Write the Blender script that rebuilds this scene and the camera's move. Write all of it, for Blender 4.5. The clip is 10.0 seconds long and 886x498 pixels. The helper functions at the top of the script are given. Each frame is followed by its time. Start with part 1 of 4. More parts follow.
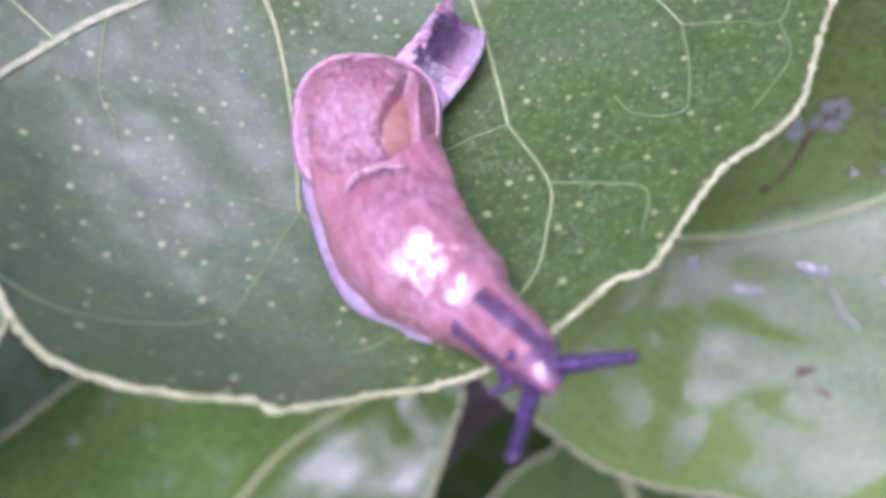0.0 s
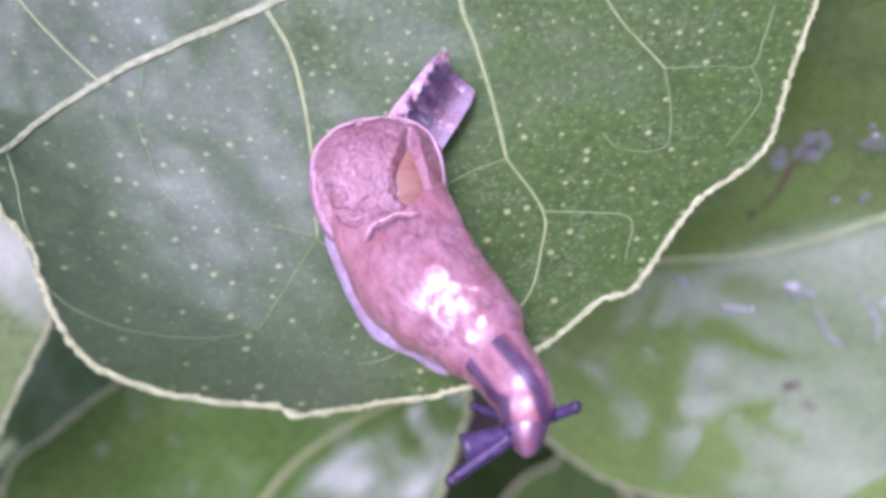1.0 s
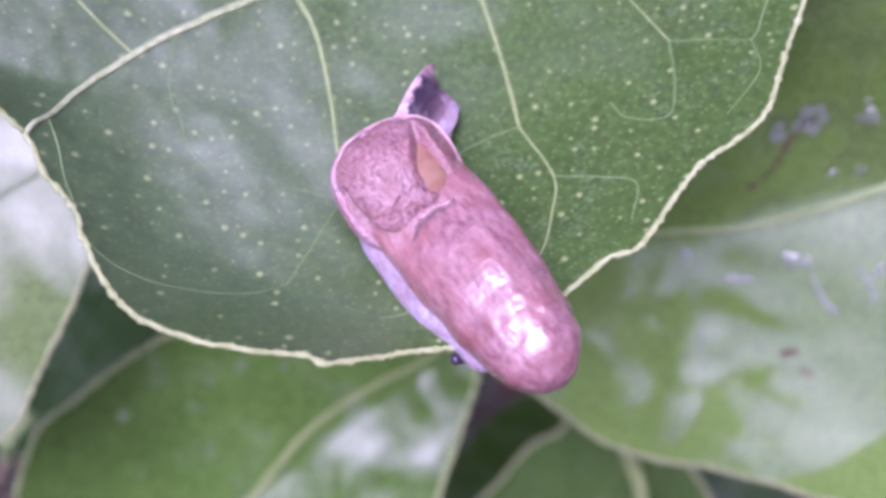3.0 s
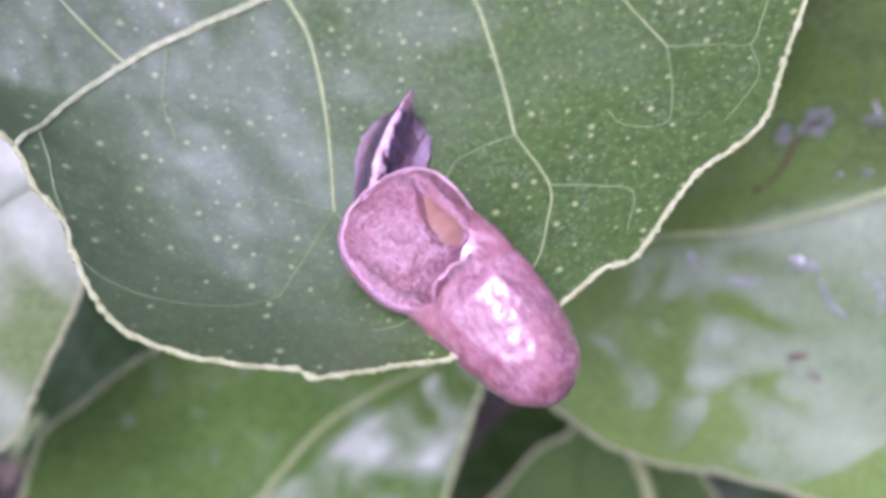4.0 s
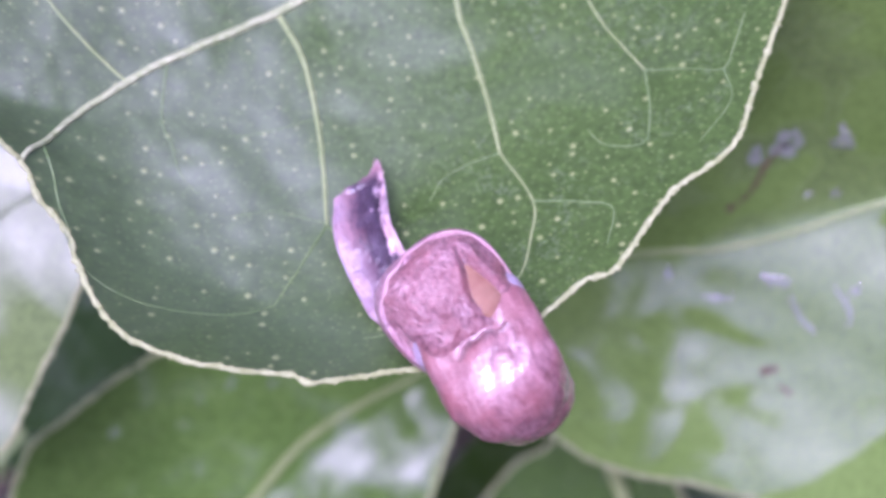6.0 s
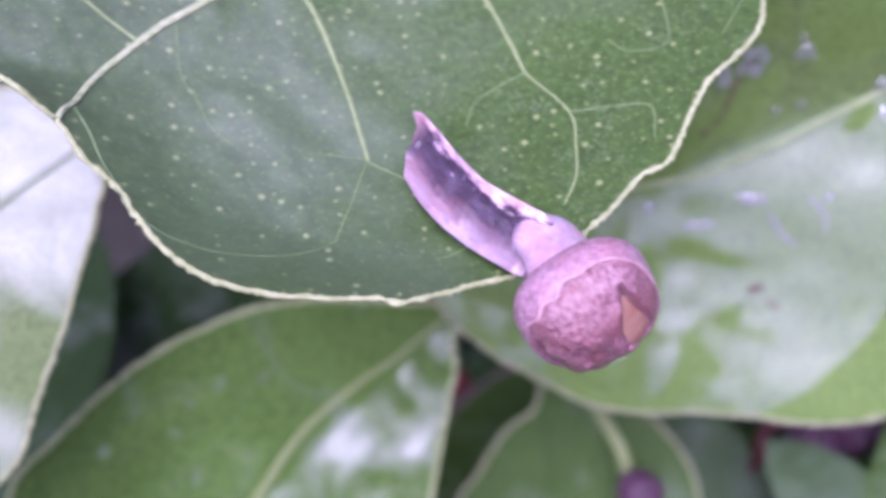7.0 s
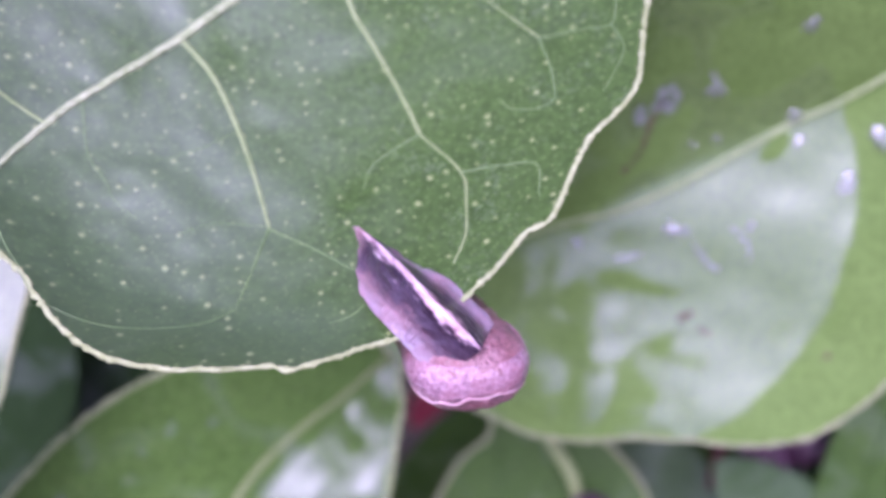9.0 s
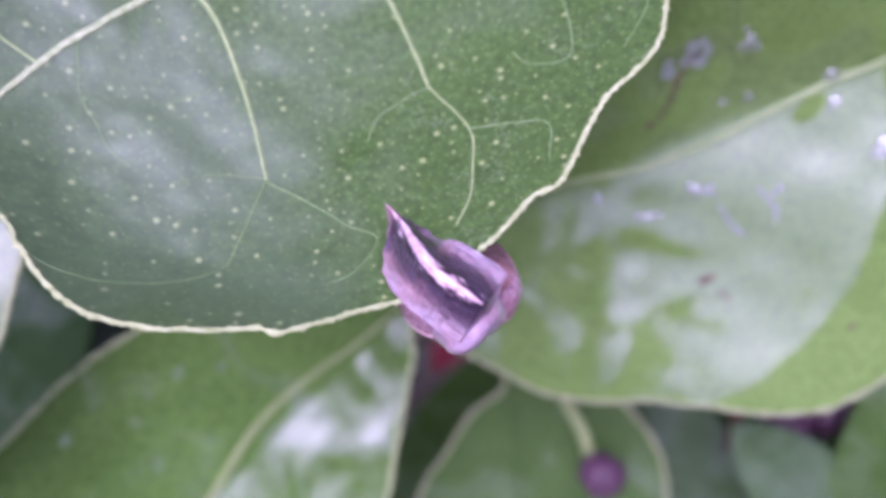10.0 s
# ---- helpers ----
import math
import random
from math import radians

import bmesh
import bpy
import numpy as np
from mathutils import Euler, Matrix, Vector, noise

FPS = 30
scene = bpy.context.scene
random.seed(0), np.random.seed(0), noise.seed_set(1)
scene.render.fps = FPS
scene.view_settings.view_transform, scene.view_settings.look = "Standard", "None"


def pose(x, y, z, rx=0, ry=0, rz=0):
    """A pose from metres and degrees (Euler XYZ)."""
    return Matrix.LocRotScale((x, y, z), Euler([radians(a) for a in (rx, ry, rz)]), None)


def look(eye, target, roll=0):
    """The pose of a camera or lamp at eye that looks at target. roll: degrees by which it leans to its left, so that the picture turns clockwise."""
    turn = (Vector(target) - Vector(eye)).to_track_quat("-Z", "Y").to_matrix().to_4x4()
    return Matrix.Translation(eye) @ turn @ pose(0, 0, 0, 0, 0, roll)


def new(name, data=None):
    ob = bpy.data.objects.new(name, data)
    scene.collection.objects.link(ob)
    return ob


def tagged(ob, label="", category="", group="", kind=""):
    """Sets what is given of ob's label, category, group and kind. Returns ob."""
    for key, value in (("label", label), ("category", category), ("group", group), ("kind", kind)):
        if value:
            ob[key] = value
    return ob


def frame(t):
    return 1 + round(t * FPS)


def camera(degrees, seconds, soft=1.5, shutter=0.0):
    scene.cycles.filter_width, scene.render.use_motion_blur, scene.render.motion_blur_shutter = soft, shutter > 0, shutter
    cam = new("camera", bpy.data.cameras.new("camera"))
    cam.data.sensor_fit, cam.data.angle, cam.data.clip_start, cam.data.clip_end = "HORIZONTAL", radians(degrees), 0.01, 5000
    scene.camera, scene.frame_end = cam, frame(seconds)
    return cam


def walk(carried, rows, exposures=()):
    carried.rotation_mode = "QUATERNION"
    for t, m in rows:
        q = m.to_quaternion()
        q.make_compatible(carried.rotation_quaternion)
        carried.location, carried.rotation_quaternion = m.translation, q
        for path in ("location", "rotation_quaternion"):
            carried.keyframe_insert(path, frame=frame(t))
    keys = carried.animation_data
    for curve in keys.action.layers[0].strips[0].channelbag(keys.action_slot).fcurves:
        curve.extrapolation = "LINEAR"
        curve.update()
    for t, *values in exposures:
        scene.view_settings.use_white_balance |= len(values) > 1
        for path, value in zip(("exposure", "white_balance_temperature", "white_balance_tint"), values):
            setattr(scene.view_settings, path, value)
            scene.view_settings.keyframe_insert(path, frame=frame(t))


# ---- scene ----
cam = camera(45, 10.0, 3.6, 0.5)
cam.data.dof.use_dof = True
cam.data.dof.focus_distance = 0.072
cam.data.dof.aperture_fstop = 24.0
walk(cam, [
    (0.0, pose(-0.00077, -0.03351, 0.65766, 30.283, -0.670, -0.114)),
    (0.5, pose(-0.00135, -0.03488, 0.66171, 31.045, -0.763, -0.135)),
    (1.0, pose(-0.00029, -0.03671, 0.66390, 31.180, -0.185, 0.378)),
    (1.5, pose(-0.00073, -0.03919, 0.66493, 30.366, 0.120, 0.169)),
    (2.0, pose(-0.00165, -0.03987, 0.66596, 29.891, 0.421, 0.592)),
    (2.5, pose(0.00060, -0.04103, 0.66585, 30.459, -0.232, 0.438)),
    (2.7, pose(-0.00136, -0.04054, 0.66685, 30.628, -0.418, 0.299)),
    (3.8, pose(-0.00092, -0.04044, 0.66556, 30.181, 1.035, 1.031)),
    (4.0, pose(0.00030, -0.03908, 0.66643, 30.244, 0.811, 0.695)),
    (4.5, pose(-0.00028, -0.03858, 0.66737, 30.432, 0.333, 0.581)),
    (5.0, pose(0.00066, -0.03919, 0.66875, 31.578, 0.447, 0.651)),
    (5.2, pose(0.00004, -0.04025, 0.66890, 31.629, -0.049, 0.523)),
    (6.3, pose(-0.00110, -0.04227, 0.66897, 31.348, -0.798, -0.058)),
    (6.5, pose(-0.00407, -0.04539, 0.66643, 32.336, -1.257, -2.199)),
    (7.0, pose(-0.01433, -0.04682, 0.66400, 33.427, -2.372, -9.821)),
    (7.5, pose(-0.01228, -0.04949, 0.66515, 33.079, -1.911, -12.611)),
    (8.0, pose(-0.01248, -0.04679, 0.66694, 34.113, -1.447, -12.038)),
    (8.5, pose(-0.00928, -0.04573, 0.66879, 34.408, -1.083, -11.661)),
    (9.0, pose(-0.00661, -0.04707, 0.66924, 33.958, -0.952, -11.834)),
    (9.5, pose(-0.00700, -0.04622, 0.66892, 33.138, -0.586, -11.535)),
    (10.0, pose(-0.00363, -0.04416, 0.66721, 30.561, -0.475, -9.097)),
], [(0.0, -0.03, 5120, 48), (5.0, -0.04, 5120, 47), (6.5, 0.07, 5030, 51), (10.0, 0.05, 5040, 50)])

# ---------------- world and light ----------------
world = bpy.data.worlds.new("overcast_sky")
scene.world = world
world.use_nodes = True
wn = world.node_tree.nodes
sky = wn.new("ShaderNodeTexSky")
sky.sky_type = "NISHITA"
sky.sun_disc = False
sky.sun_elevation = radians(68)
sky.sun_rotation = radians(216)
sky.air_density = 0.3
sky.dust_density = 10.0
sky.ozone_density = 0.4
world.node_tree.links.new(sky.outputs[0], wn["Background"].inputs[0])
wn["Background"].inputs[1].default_value = 0.22
sun = new("sun", bpy.data.lights.new("sun", "SUN"))
sun.data.energy = 0.95
sun.data.angle = radians(24)
sun.data.color = (1.0, 0.97, 1.0)
sun.matrix_world = look((-0.12, -0.08, 1.55), (0, 0, 0.6))
scene.view_settings.exposure = 0.07
scene.view_settings.use_white_balance = True
scene.view_settings.white_balance_temperature = 5140
scene.view_settings.white_balance_tint = 47

# ---------------- materials ----------------
MM = 0.001


def nodes_of(name):
    mat = bpy.data.materials.new(name)
    mat.use_nodes = True
    n, l = mat.node_tree.nodes, mat.node_tree.links
    return mat, n, l, n["Principled BSDF"]


def ramp(n, l, fac, stops):
    r = n.new("ShaderNodeValToRGB")
    while len(r.color_ramp.elements) < len(stops):
        r.color_ramp.elements.new(0.5)
    for e, (p, c) in zip(r.color_ramp.elements, stops):
        e.position, e.color = p, (*c, 1)
    l.new(fac, r.inputs[0])
    return r.outputs[0]


def noise_of(n, l, coord, scale, detail=3.0, rough=0.55, distort=0.0):
    t = n.new("ShaderNodeTexNoise")
    t.inputs["Scale"].default_value = scale
    t.inputs["Detail"].default_value = detail
    t.inputs["Roughness"].default_value = rough
    t.inputs["Distortion"].default_value = distort
    l.new(coord, t.inputs["Vector"])
    return t.outputs["Fac"]


def mixed(n, l, fac, a, b, mode="MIX"):
    m = n.new("ShaderNodeMix")
    m.data_type, m.blend_type = "RGBA", mode
    for sock, v in ((m.inputs[0], fac), (m.inputs[6], a), (m.inputs[7], b)):
        if isinstance(v, (int, float)):
            sock.default_value = v
        elif isinstance(v, tuple):
            sock.default_value = (*v, 1)
        else:
            l.new(v, sock)
    return m.outputs[2]


def mathed(n, l, op, a, b=0.0, clamp=False):
    m = n.new("ShaderNodeMath")
    m.operation, m.use_clamp = op, clamp
    for sock, v in ((m.inputs[0], a), (m.inputs[1], b)):
        if isinstance(v, (int, float)):
            sock.default_value = v
        else:
            l.new(v, sock)
    return m.outputs[0]


def coords(n, rest=False):
    if rest:
        a = n.new("ShaderNodeAttribute")
        a.attribute_name = "rest"
        return a.outputs["Vector"]
    return n.new("ShaderNodeTexCoord").outputs["Object"]


def bumped(n, l, bsdf, height, strength, distance):
    b = n.new("ShaderNodeBump")
    b.inputs["Strength"].default_value = strength
    b.inputs["Distance"].default_value = distance
    l.new(height, b.inputs["Height"])
    l.new(b.outputs[0], bsdf.inputs["Normal"])


def leaf_material(name, dark, light, glands, rough, wet, coat=0.0, film_scale=120, cover=0.5, spec=0.5, dry=0.25, side=0.0, soft=0.03, coat_ior=1.5, coat_rough=0.2, wave=0.0, streaks=(), haze=0.0):
    """Leaf blade: mottled green, pale oil glands, a gloss mask for wet film and placed sky sheen."""
    mat, n, l, p = nodes_of(name)
    c = coords(n)
    big = noise_of(n, l, c, 90, 3)
    fine = noise_of(n, l, c, 1500, 4, 0.6)
    col = ramp(n, l, big, [(0.3, dark), (0.7, light)])
    col = mixed(n, l, 0.55, col, ramp(n, l, fine, [(0.3, tuple(0.55 * v for v in dark)), (0.75, tuple(1.35 * v for v in light))]))
    height = fine
    if glands:
        vor = n.new("ShaderNodeTexVoronoi")
        vor.voronoi_dimensions = "2D"
        vor.inputs["Scale"].default_value = 720
        vor.inputs["Randomness"].default_value = 0.9
        l.new(c, vor.inputs["Vector"])
        sep = n.new("ShaderNodeSeparateColor")
        l.new(vor.outputs["Color"], sep.inputs[0])
        size = mathed(n, l, "MULTIPLY_ADD", mathed(n, l, "POWER", sep.outputs[0], 1.8), 0.15)
        n[size.node.name].inputs[2].default_value = 0.065
        keep = mathed(n, l, "GREATER_THAN", sep.outputs[1], 0.26)
        edge = mathed(n, l, "SUBTRACT", size, vor.outputs["Distance"])
        dot = mathed(n, l, "MULTIPLY", edge, 9.5, True)
        dot = mathed(n, l, "MULTIPLY", dot, keep)
        dot = mathed(n, l, "MULTIPLY", dot, glands)
        col = mixed(n, l, dot, col, (0.35, 0.41, 0.165))
        v2 = n.new("ShaderNodeTexVoronoi")
        v2.voronoi_dimensions = "2D"
        v2.inputs["Scale"].default_value = 1080
        l.new(c, v2.inputs["Vector"])
        small = mathed(n, l, "MULTIPLY", mathed(n, l, "SUBTRACT", 0.20, v2.outputs["Distance"]), 8.0, True)
        col = mixed(n, l, mathed(n, l, "MULTIPLY", small, 0.5 * glands), col, (0.17, 0.25, 0.08))
        height = mathed(n, l, "ADD", mathed(n, l, "MULTIPLY", fine, 0.5), dot)
    l.new(col, p.inputs["Base Color"])
    film = noise_of(n, l, c, film_scale, 3, 0.5, 0.8)
    if side:
        sy = n.new("ShaderNodeSeparateXYZ")
        l.new(c, sy.inputs[0])
        ms = n.new("ShaderNodeMapRange")
        # sides 1 and 2 set sky sheen by position; -1 spreads the water film
        span, to, axis = {1: ((-0.001, 0.001), (-0.17, 0.06), 1), -1: ((-0.006, 0.012), (-0.06, 0.14), 0), 2: ((-0.014, 0.004), (0.17, -0.27), 0)}[side]
        ms.inputs["From Min"].default_value, ms.inputs["From Max"].default_value = span
        ms.inputs["To Min"].default_value, ms.inputs["To Max"].default_value = to
        l.new(sy.outputs[axis], ms.inputs[0])
        film = mathed(n, l, "ADD", film, ms.outputs[0])
        if side == -1:
            # the water film ends in a clean curved front and thins out beyond the midrib
            far = n.new("ShaderNodeVectorMath")
            far.operation = "DISTANCE"
            far.inputs[1].default_value = (0.002, 0.002, 0.0)
            l.new(c, far.inputs[0])
            for src, a, b, to in ((far.outputs["Value"], 0.0328, 0.0342, -0.5), (sy.outputs[1], -0.0008, 0.0008, -0.14)):
                front = n.new("ShaderNodeMapRange")
                front.inputs["From Min"].default_value, front.inputs["From Max"].default_value = a, b
                front.inputs["To Min"].default_value, front.inputs["To Max"].default_value = 0.0, to
                l.new(src, front.inputs[0])
                film = mathed(n, l, "ADD", film, front.outputs[0])
    for cx, cy, turn, along_, across, gain in streaks:
        # places where the water film gathers or has drawn back, or sky sheen is set in
        mp = n.new("ShaderNodeMapping")
        mp.vector_type = "TEXTURE"
        mp.inputs["Location"].default_value = (cx * MM, cy * MM, 0)
        mp.inputs["Rotation"].default_value = (0, 0, radians(turn))
        mp.inputs["Scale"].default_value = (along_ * MM, across * MM, 1)
        l.new(c, mp.inputs["Vector"])
        ln = n.new("ShaderNodeVectorMath")
        ln.operation = "LENGTH"
        l.new(mp.outputs[0], ln.inputs[0])
        fall = n.new("ShaderNodeMapRange")
        fall.interpolation_type = "SMOOTHSTEP"
        fall.inputs["From Min"].default_value, fall.inputs["From Max"].default_value = 0.35, 1.15
        fall.inputs["To Min"].default_value, fall.inputs["To Max"].default_value = gain, 0.0
        l.new(ln.outputs["Value"], fall.inputs[0])
        film = mathed(n, l, "ADD", film, fall.outputs[0])
    r = n.new("ShaderNodeMapRange")
    r.inputs["From Min"].default_value, r.inputs["From Max"].default_value = 1 - cover - soft, 1 - cover + soft
    r.inputs["To Min"].default_value, r.inputs["To Max"].default_value = rough, wet
    l.new(film, r.inputs[0])
    l.new(r.outputs[0], p.inputs["Roughness"])
    sp = n.new("ShaderNodeMapRange")
    sp.inputs["From Min"].default_value, sp.inputs["From Max"].default_value = 1 - cover - soft, 1 - cover + soft
    sp.inputs["To Min"].default_value, sp.inputs["To Max"].default_value = dry, spec
    l.new(film, sp.inputs[0])
    l.new(sp.outputs[0], p.inputs["Specular IOR Level"])
    if coat:
        r2 = n.new("ShaderNodeMapRange")
        r2.inputs["From Min"].default_value, r2.inputs["From Max"].default_value = 1 - cover - soft, 1 - cover + soft
        r2.inputs["To Min"].default_value, r2.inputs["To Max"].default_value = 0.0, coat
        l.new(film, r2.inputs[0])
        weight = r2.outputs[0]
        if haze:
            # a thin moist bloom reaches past the film's edge
            thin = n.new("ShaderNodeMapRange")
            thin.interpolation_type = "SMOOTHSTEP"
            thin.inputs["From Min"].default_value, thin.inputs["From Max"].default_value = 1 - cover - 0.22, 1 - cover + 0.20
            thin.inputs["To Min"].default_value, thin.inputs["To Max"].default_value = 0.0, haze * coat
            l.new(film, thin.inputs[0])
            weight = mathed(n, l, "ADD", mathed(n, l, "MULTIPLY", weight, 1 - haze), thin.outputs[0])
        if glands > 0.5:
            # scattered traces of dried slime and dew
            dew = ramp(n, l, noise_of(n, l, c, 190, 4, 0.7, 1.5), [(0.50, (0, 0, 0)), (0.64, (0.6, 0.6, 0.6))])
            dew = mathed(n, l, "MULTIPLY", dew, ramp(n, l, noise_of(n, l, c, 2600, 2), [(0.48, (0, 0, 0)), (0.56, (1, 1, 1))]))
            weight = mathed(n, l, "MAXIMUM", weight, dew)
        l.new(weight, p.inputs["Coat Weight"])
        p.inputs["Coat Roughness"].default_value = coat_rough
        p.inputs["Coat IOR"].default_value = coat_ior
    if wave:
        height = mathed(n, l, "ADD", height, mathed(n, l, "MULTIPLY", noise_of(n, l, c, 230, 3, 0.5, 1.2), wave))
    bumped(n, l, p, height, 0.35, 0.00008)
    if glands > 0.5:
        l.new(p.inputs["Normal"].links[0].from_socket, p.inputs["Coat Normal"])
    return mat


def grain_material(name, a, b, scale, rough=0.45, bump=0.3, sss=0.0, dist=0.0001, streak=(1, 1, 1), spec=0.5):
    mat, n, l, p = nodes_of(name)
    mp = n.new("ShaderNodeMapping")
    mp.inputs["Scale"].default_value = streak
    l.new(coords(n), mp.inputs["Vector"])
    c = mp.outputs[0]
    f1, f2 = noise_of(n, l, c, scale, 4), noise_of(n, l, c, scale * 0.16, 3)
    col = ramp(n, l, f1, [(0.3, a), (0.7, b)])
    col = mixed(n, l, 0.3, col, ramp(n, l, f2, [(0.35, a), (0.65, b)]))
    l.new(col, p.inputs["Base Color"])
    p.inputs["Roughness"].default_value = rough
    p.inputs["Specular IOR Level"].default_value = spec
    if sss:
        p.inputs["Subsurface Weight"].default_value = sss
        p.inputs["Subsurface Radius"].default_value = (0.0012, 0.0006, 0.0006)
        p.inputs["Subsurface Scale"].default_value = 1.0
    bumped(n, l, p, f1, bump, dist)
    return mat


# gloss is raised near the tip to stand in for sky sheen there
MAT_LEAF = leaf_material("leaf_dark_green", (0.045, 0.086, 0.016), (0.070, 0.124, 0.027), 0.68, 0.50, 0.44, 1.0, 60, 0.52, 0.6, 0.22, 2, 0.22, 1.82, 0.50,
                         streaks=[(-18.0, 0.5, 10, 6.2, 4.8, 0.20), (-21.0, -6.0, 60, 10.0, 6.0, 0.24), (-10.0, -9.0, 0, 8.0, 4.0, 0.16), (-14.0, 18.0, 36, 16.0, 7.0, -0.14)])
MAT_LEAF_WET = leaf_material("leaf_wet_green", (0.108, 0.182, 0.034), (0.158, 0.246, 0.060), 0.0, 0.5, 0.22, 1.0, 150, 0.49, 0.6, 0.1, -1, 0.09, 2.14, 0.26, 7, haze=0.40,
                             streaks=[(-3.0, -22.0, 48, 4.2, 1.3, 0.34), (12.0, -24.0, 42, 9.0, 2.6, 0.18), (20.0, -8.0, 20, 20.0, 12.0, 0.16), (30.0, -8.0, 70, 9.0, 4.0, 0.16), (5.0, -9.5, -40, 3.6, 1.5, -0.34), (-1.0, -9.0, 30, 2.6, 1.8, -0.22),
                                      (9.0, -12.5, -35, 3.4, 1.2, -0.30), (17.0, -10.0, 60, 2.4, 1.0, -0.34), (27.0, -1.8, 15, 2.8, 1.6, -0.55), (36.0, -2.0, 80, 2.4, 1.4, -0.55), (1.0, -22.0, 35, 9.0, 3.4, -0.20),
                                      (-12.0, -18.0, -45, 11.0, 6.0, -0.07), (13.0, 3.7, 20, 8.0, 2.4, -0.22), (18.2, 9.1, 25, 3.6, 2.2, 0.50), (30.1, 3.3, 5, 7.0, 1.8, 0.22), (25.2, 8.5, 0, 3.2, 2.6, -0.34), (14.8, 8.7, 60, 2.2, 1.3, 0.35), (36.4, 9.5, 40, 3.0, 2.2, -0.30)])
# one half is made glossier to set its sky reflection; small streaks are water spots
MAT_LEAF_LOW = leaf_material("leaf_lower_green", (0.058, 0.118, 0.019), (0.108, 0.190, 0.037), 0.3, 0.50, 0.28, 1.0, 85, 0.46, 0.6, 0.08, 1, 0.10, 1.78, 0.24, 12,
                             streaks=[(24.9, -14.3, 20, 1.3, 0.6, 0.42), (29.2, -15.0, 60, 0.8, 0.5, 0.42), (33.0, -13.7, -30, 1.0, 0.6, 0.45), (40.1, -18.1, 10, 1.2, 0.8, 0.3), (21.0, -11.0, 0, 0.9, 0.6, 0.3), (35.4, -7.8, 40, 1.2, 0.7, 0.34), (44.0, -11.0, 0, 1.4, 0.6, 0.3)])
# streaks hold the added sky shine near the tip end
MAT_LEAF_PALE = leaf_material("leaf_pale_shining", (0.080, 0.130, 0.032), (0.12, 0.175, 0.05), 0.0, 0.55, 0.40, 1.0, 60, 0.56, 0.5, 0.2, 0, 0.16, 1.67, 0.44,
                              streaks=[(3.0, 1.0, 0, 10.0, 9.0, 0.28), (22.0, -1.0, 0, 12.0, 10.0, -0.20)])
# dimmer copy of the lower leaf green, with shade put into the colour
MAT_LEAF_DIM = leaf_material("leaf_shade_dimmed_green", (0.040, 0.084, 0.014), (0.066, 0.122, 0.022), 0.15, 0.5, 0.4, 0.22, 110, 0.45, 0.4, 0.15, coat_rough=0.35)
MAT_LEAF_GREY = leaf_material("leaf_grey_green", (0.046, 0.088, 0.028), (0.074, 0.122, 0.046), 0.0, 0.5, 0.40, 0.45, 120, 0.50, 0.4, 0.1, 0, 0.14, 1.6, 0.36)
# darkest green copy: the shrub's inner shade is painted into the colour
MAT_LEAF_DEEP = leaf_material("leaf_shade_painted_green", (0.014, 0.034, 0.008), (0.028, 0.056, 0.015), 0.0, 0.6, 0.5, 0.9, 90, 0.46, 0.2, 0.1, 0, 0.08, 1.6, 0.34)
MAT_VEIN_LOW = grain_material("lower_leaf_vein", (0.19, 0.245, 0.085), (0.28, 0.33, 0.14), 2500, 0.5, spec=0.2)
MAT_VEIN = grain_material("leaf_vein", (0.19, 0.27, 0.085), (0.38, 0.44, 0.20), 1900, 0.42, 0.8, 0.0, 0.0002)
MAT_RIB = grain_material("leaf_midrib", (0.22, 0.29, 0.11), (0.52, 0.55, 0.34), 1500, 0.42, 0.9, 0.0, 0.0003)
MAT_VEIN_FINE = grain_material("leaf_fine_vein", (0.085, 0.16, 0.045), (0.22, 0.30, 0.12), 1900, 0.42, 0.6, 0.0, 0.0002)
MAT_RIM_LOW = grain_material("leaf_margin_olive", (0.18, 0.21, 0.085), (0.30, 0.32, 0.16), 1800, 0.5, 0.5)
MAT_RIM_PALE = grain_material("leaf_margin_pale", (0.23, 0.28, 0.10), (0.40, 0.46, 0.21), 1800, 0.5, 0.5)
MAT_RIM = grain_material("leaf_margin", (0.25, 0.29, 0.10), (0.50, 0.54, 0.29), 1800, 0.45, 0.8, 0.0, 0.0002)
MAT_RIM_PINK = grain_material("mantle_rim_skin", (0.50, 0.28, 0.30), (0.66, 0.44, 0.46), 2500, 0.25, 0.3, 0.1)
MAT_DARK = grain_material("slug_dark_skin", (0.025, 0.015, 0.035), (0.10, 0.065, 0.12), 3000, 0.22, 0.4, 0.0)
MAT_SHELL = grain_material("slug_shell", (0.26, 0.12, 0.085), (0.47, 0.29, 0.20), 620, 0.18, 0.3, 0.1, 0.0001, (1, 0.3, 1))
MAT_BARK = grain_material("bark", (0.07, 0.05, 0.035), (0.20, 0.16, 0.11), 900, 0.8, 0.6, 0.0, 0.0003)
MAT_PETIOLE = grain_material("petiole_green", (0.14, 0.20, 0.07), (0.26, 0.33, 0.13), 900, 0.45)
MAT_SOIL = grain_material("soil", (0.010, 0.010, 0.006), (0.034, 0.030, 0.020), 60, 0.95, 0.8, 0.0, 0.01)


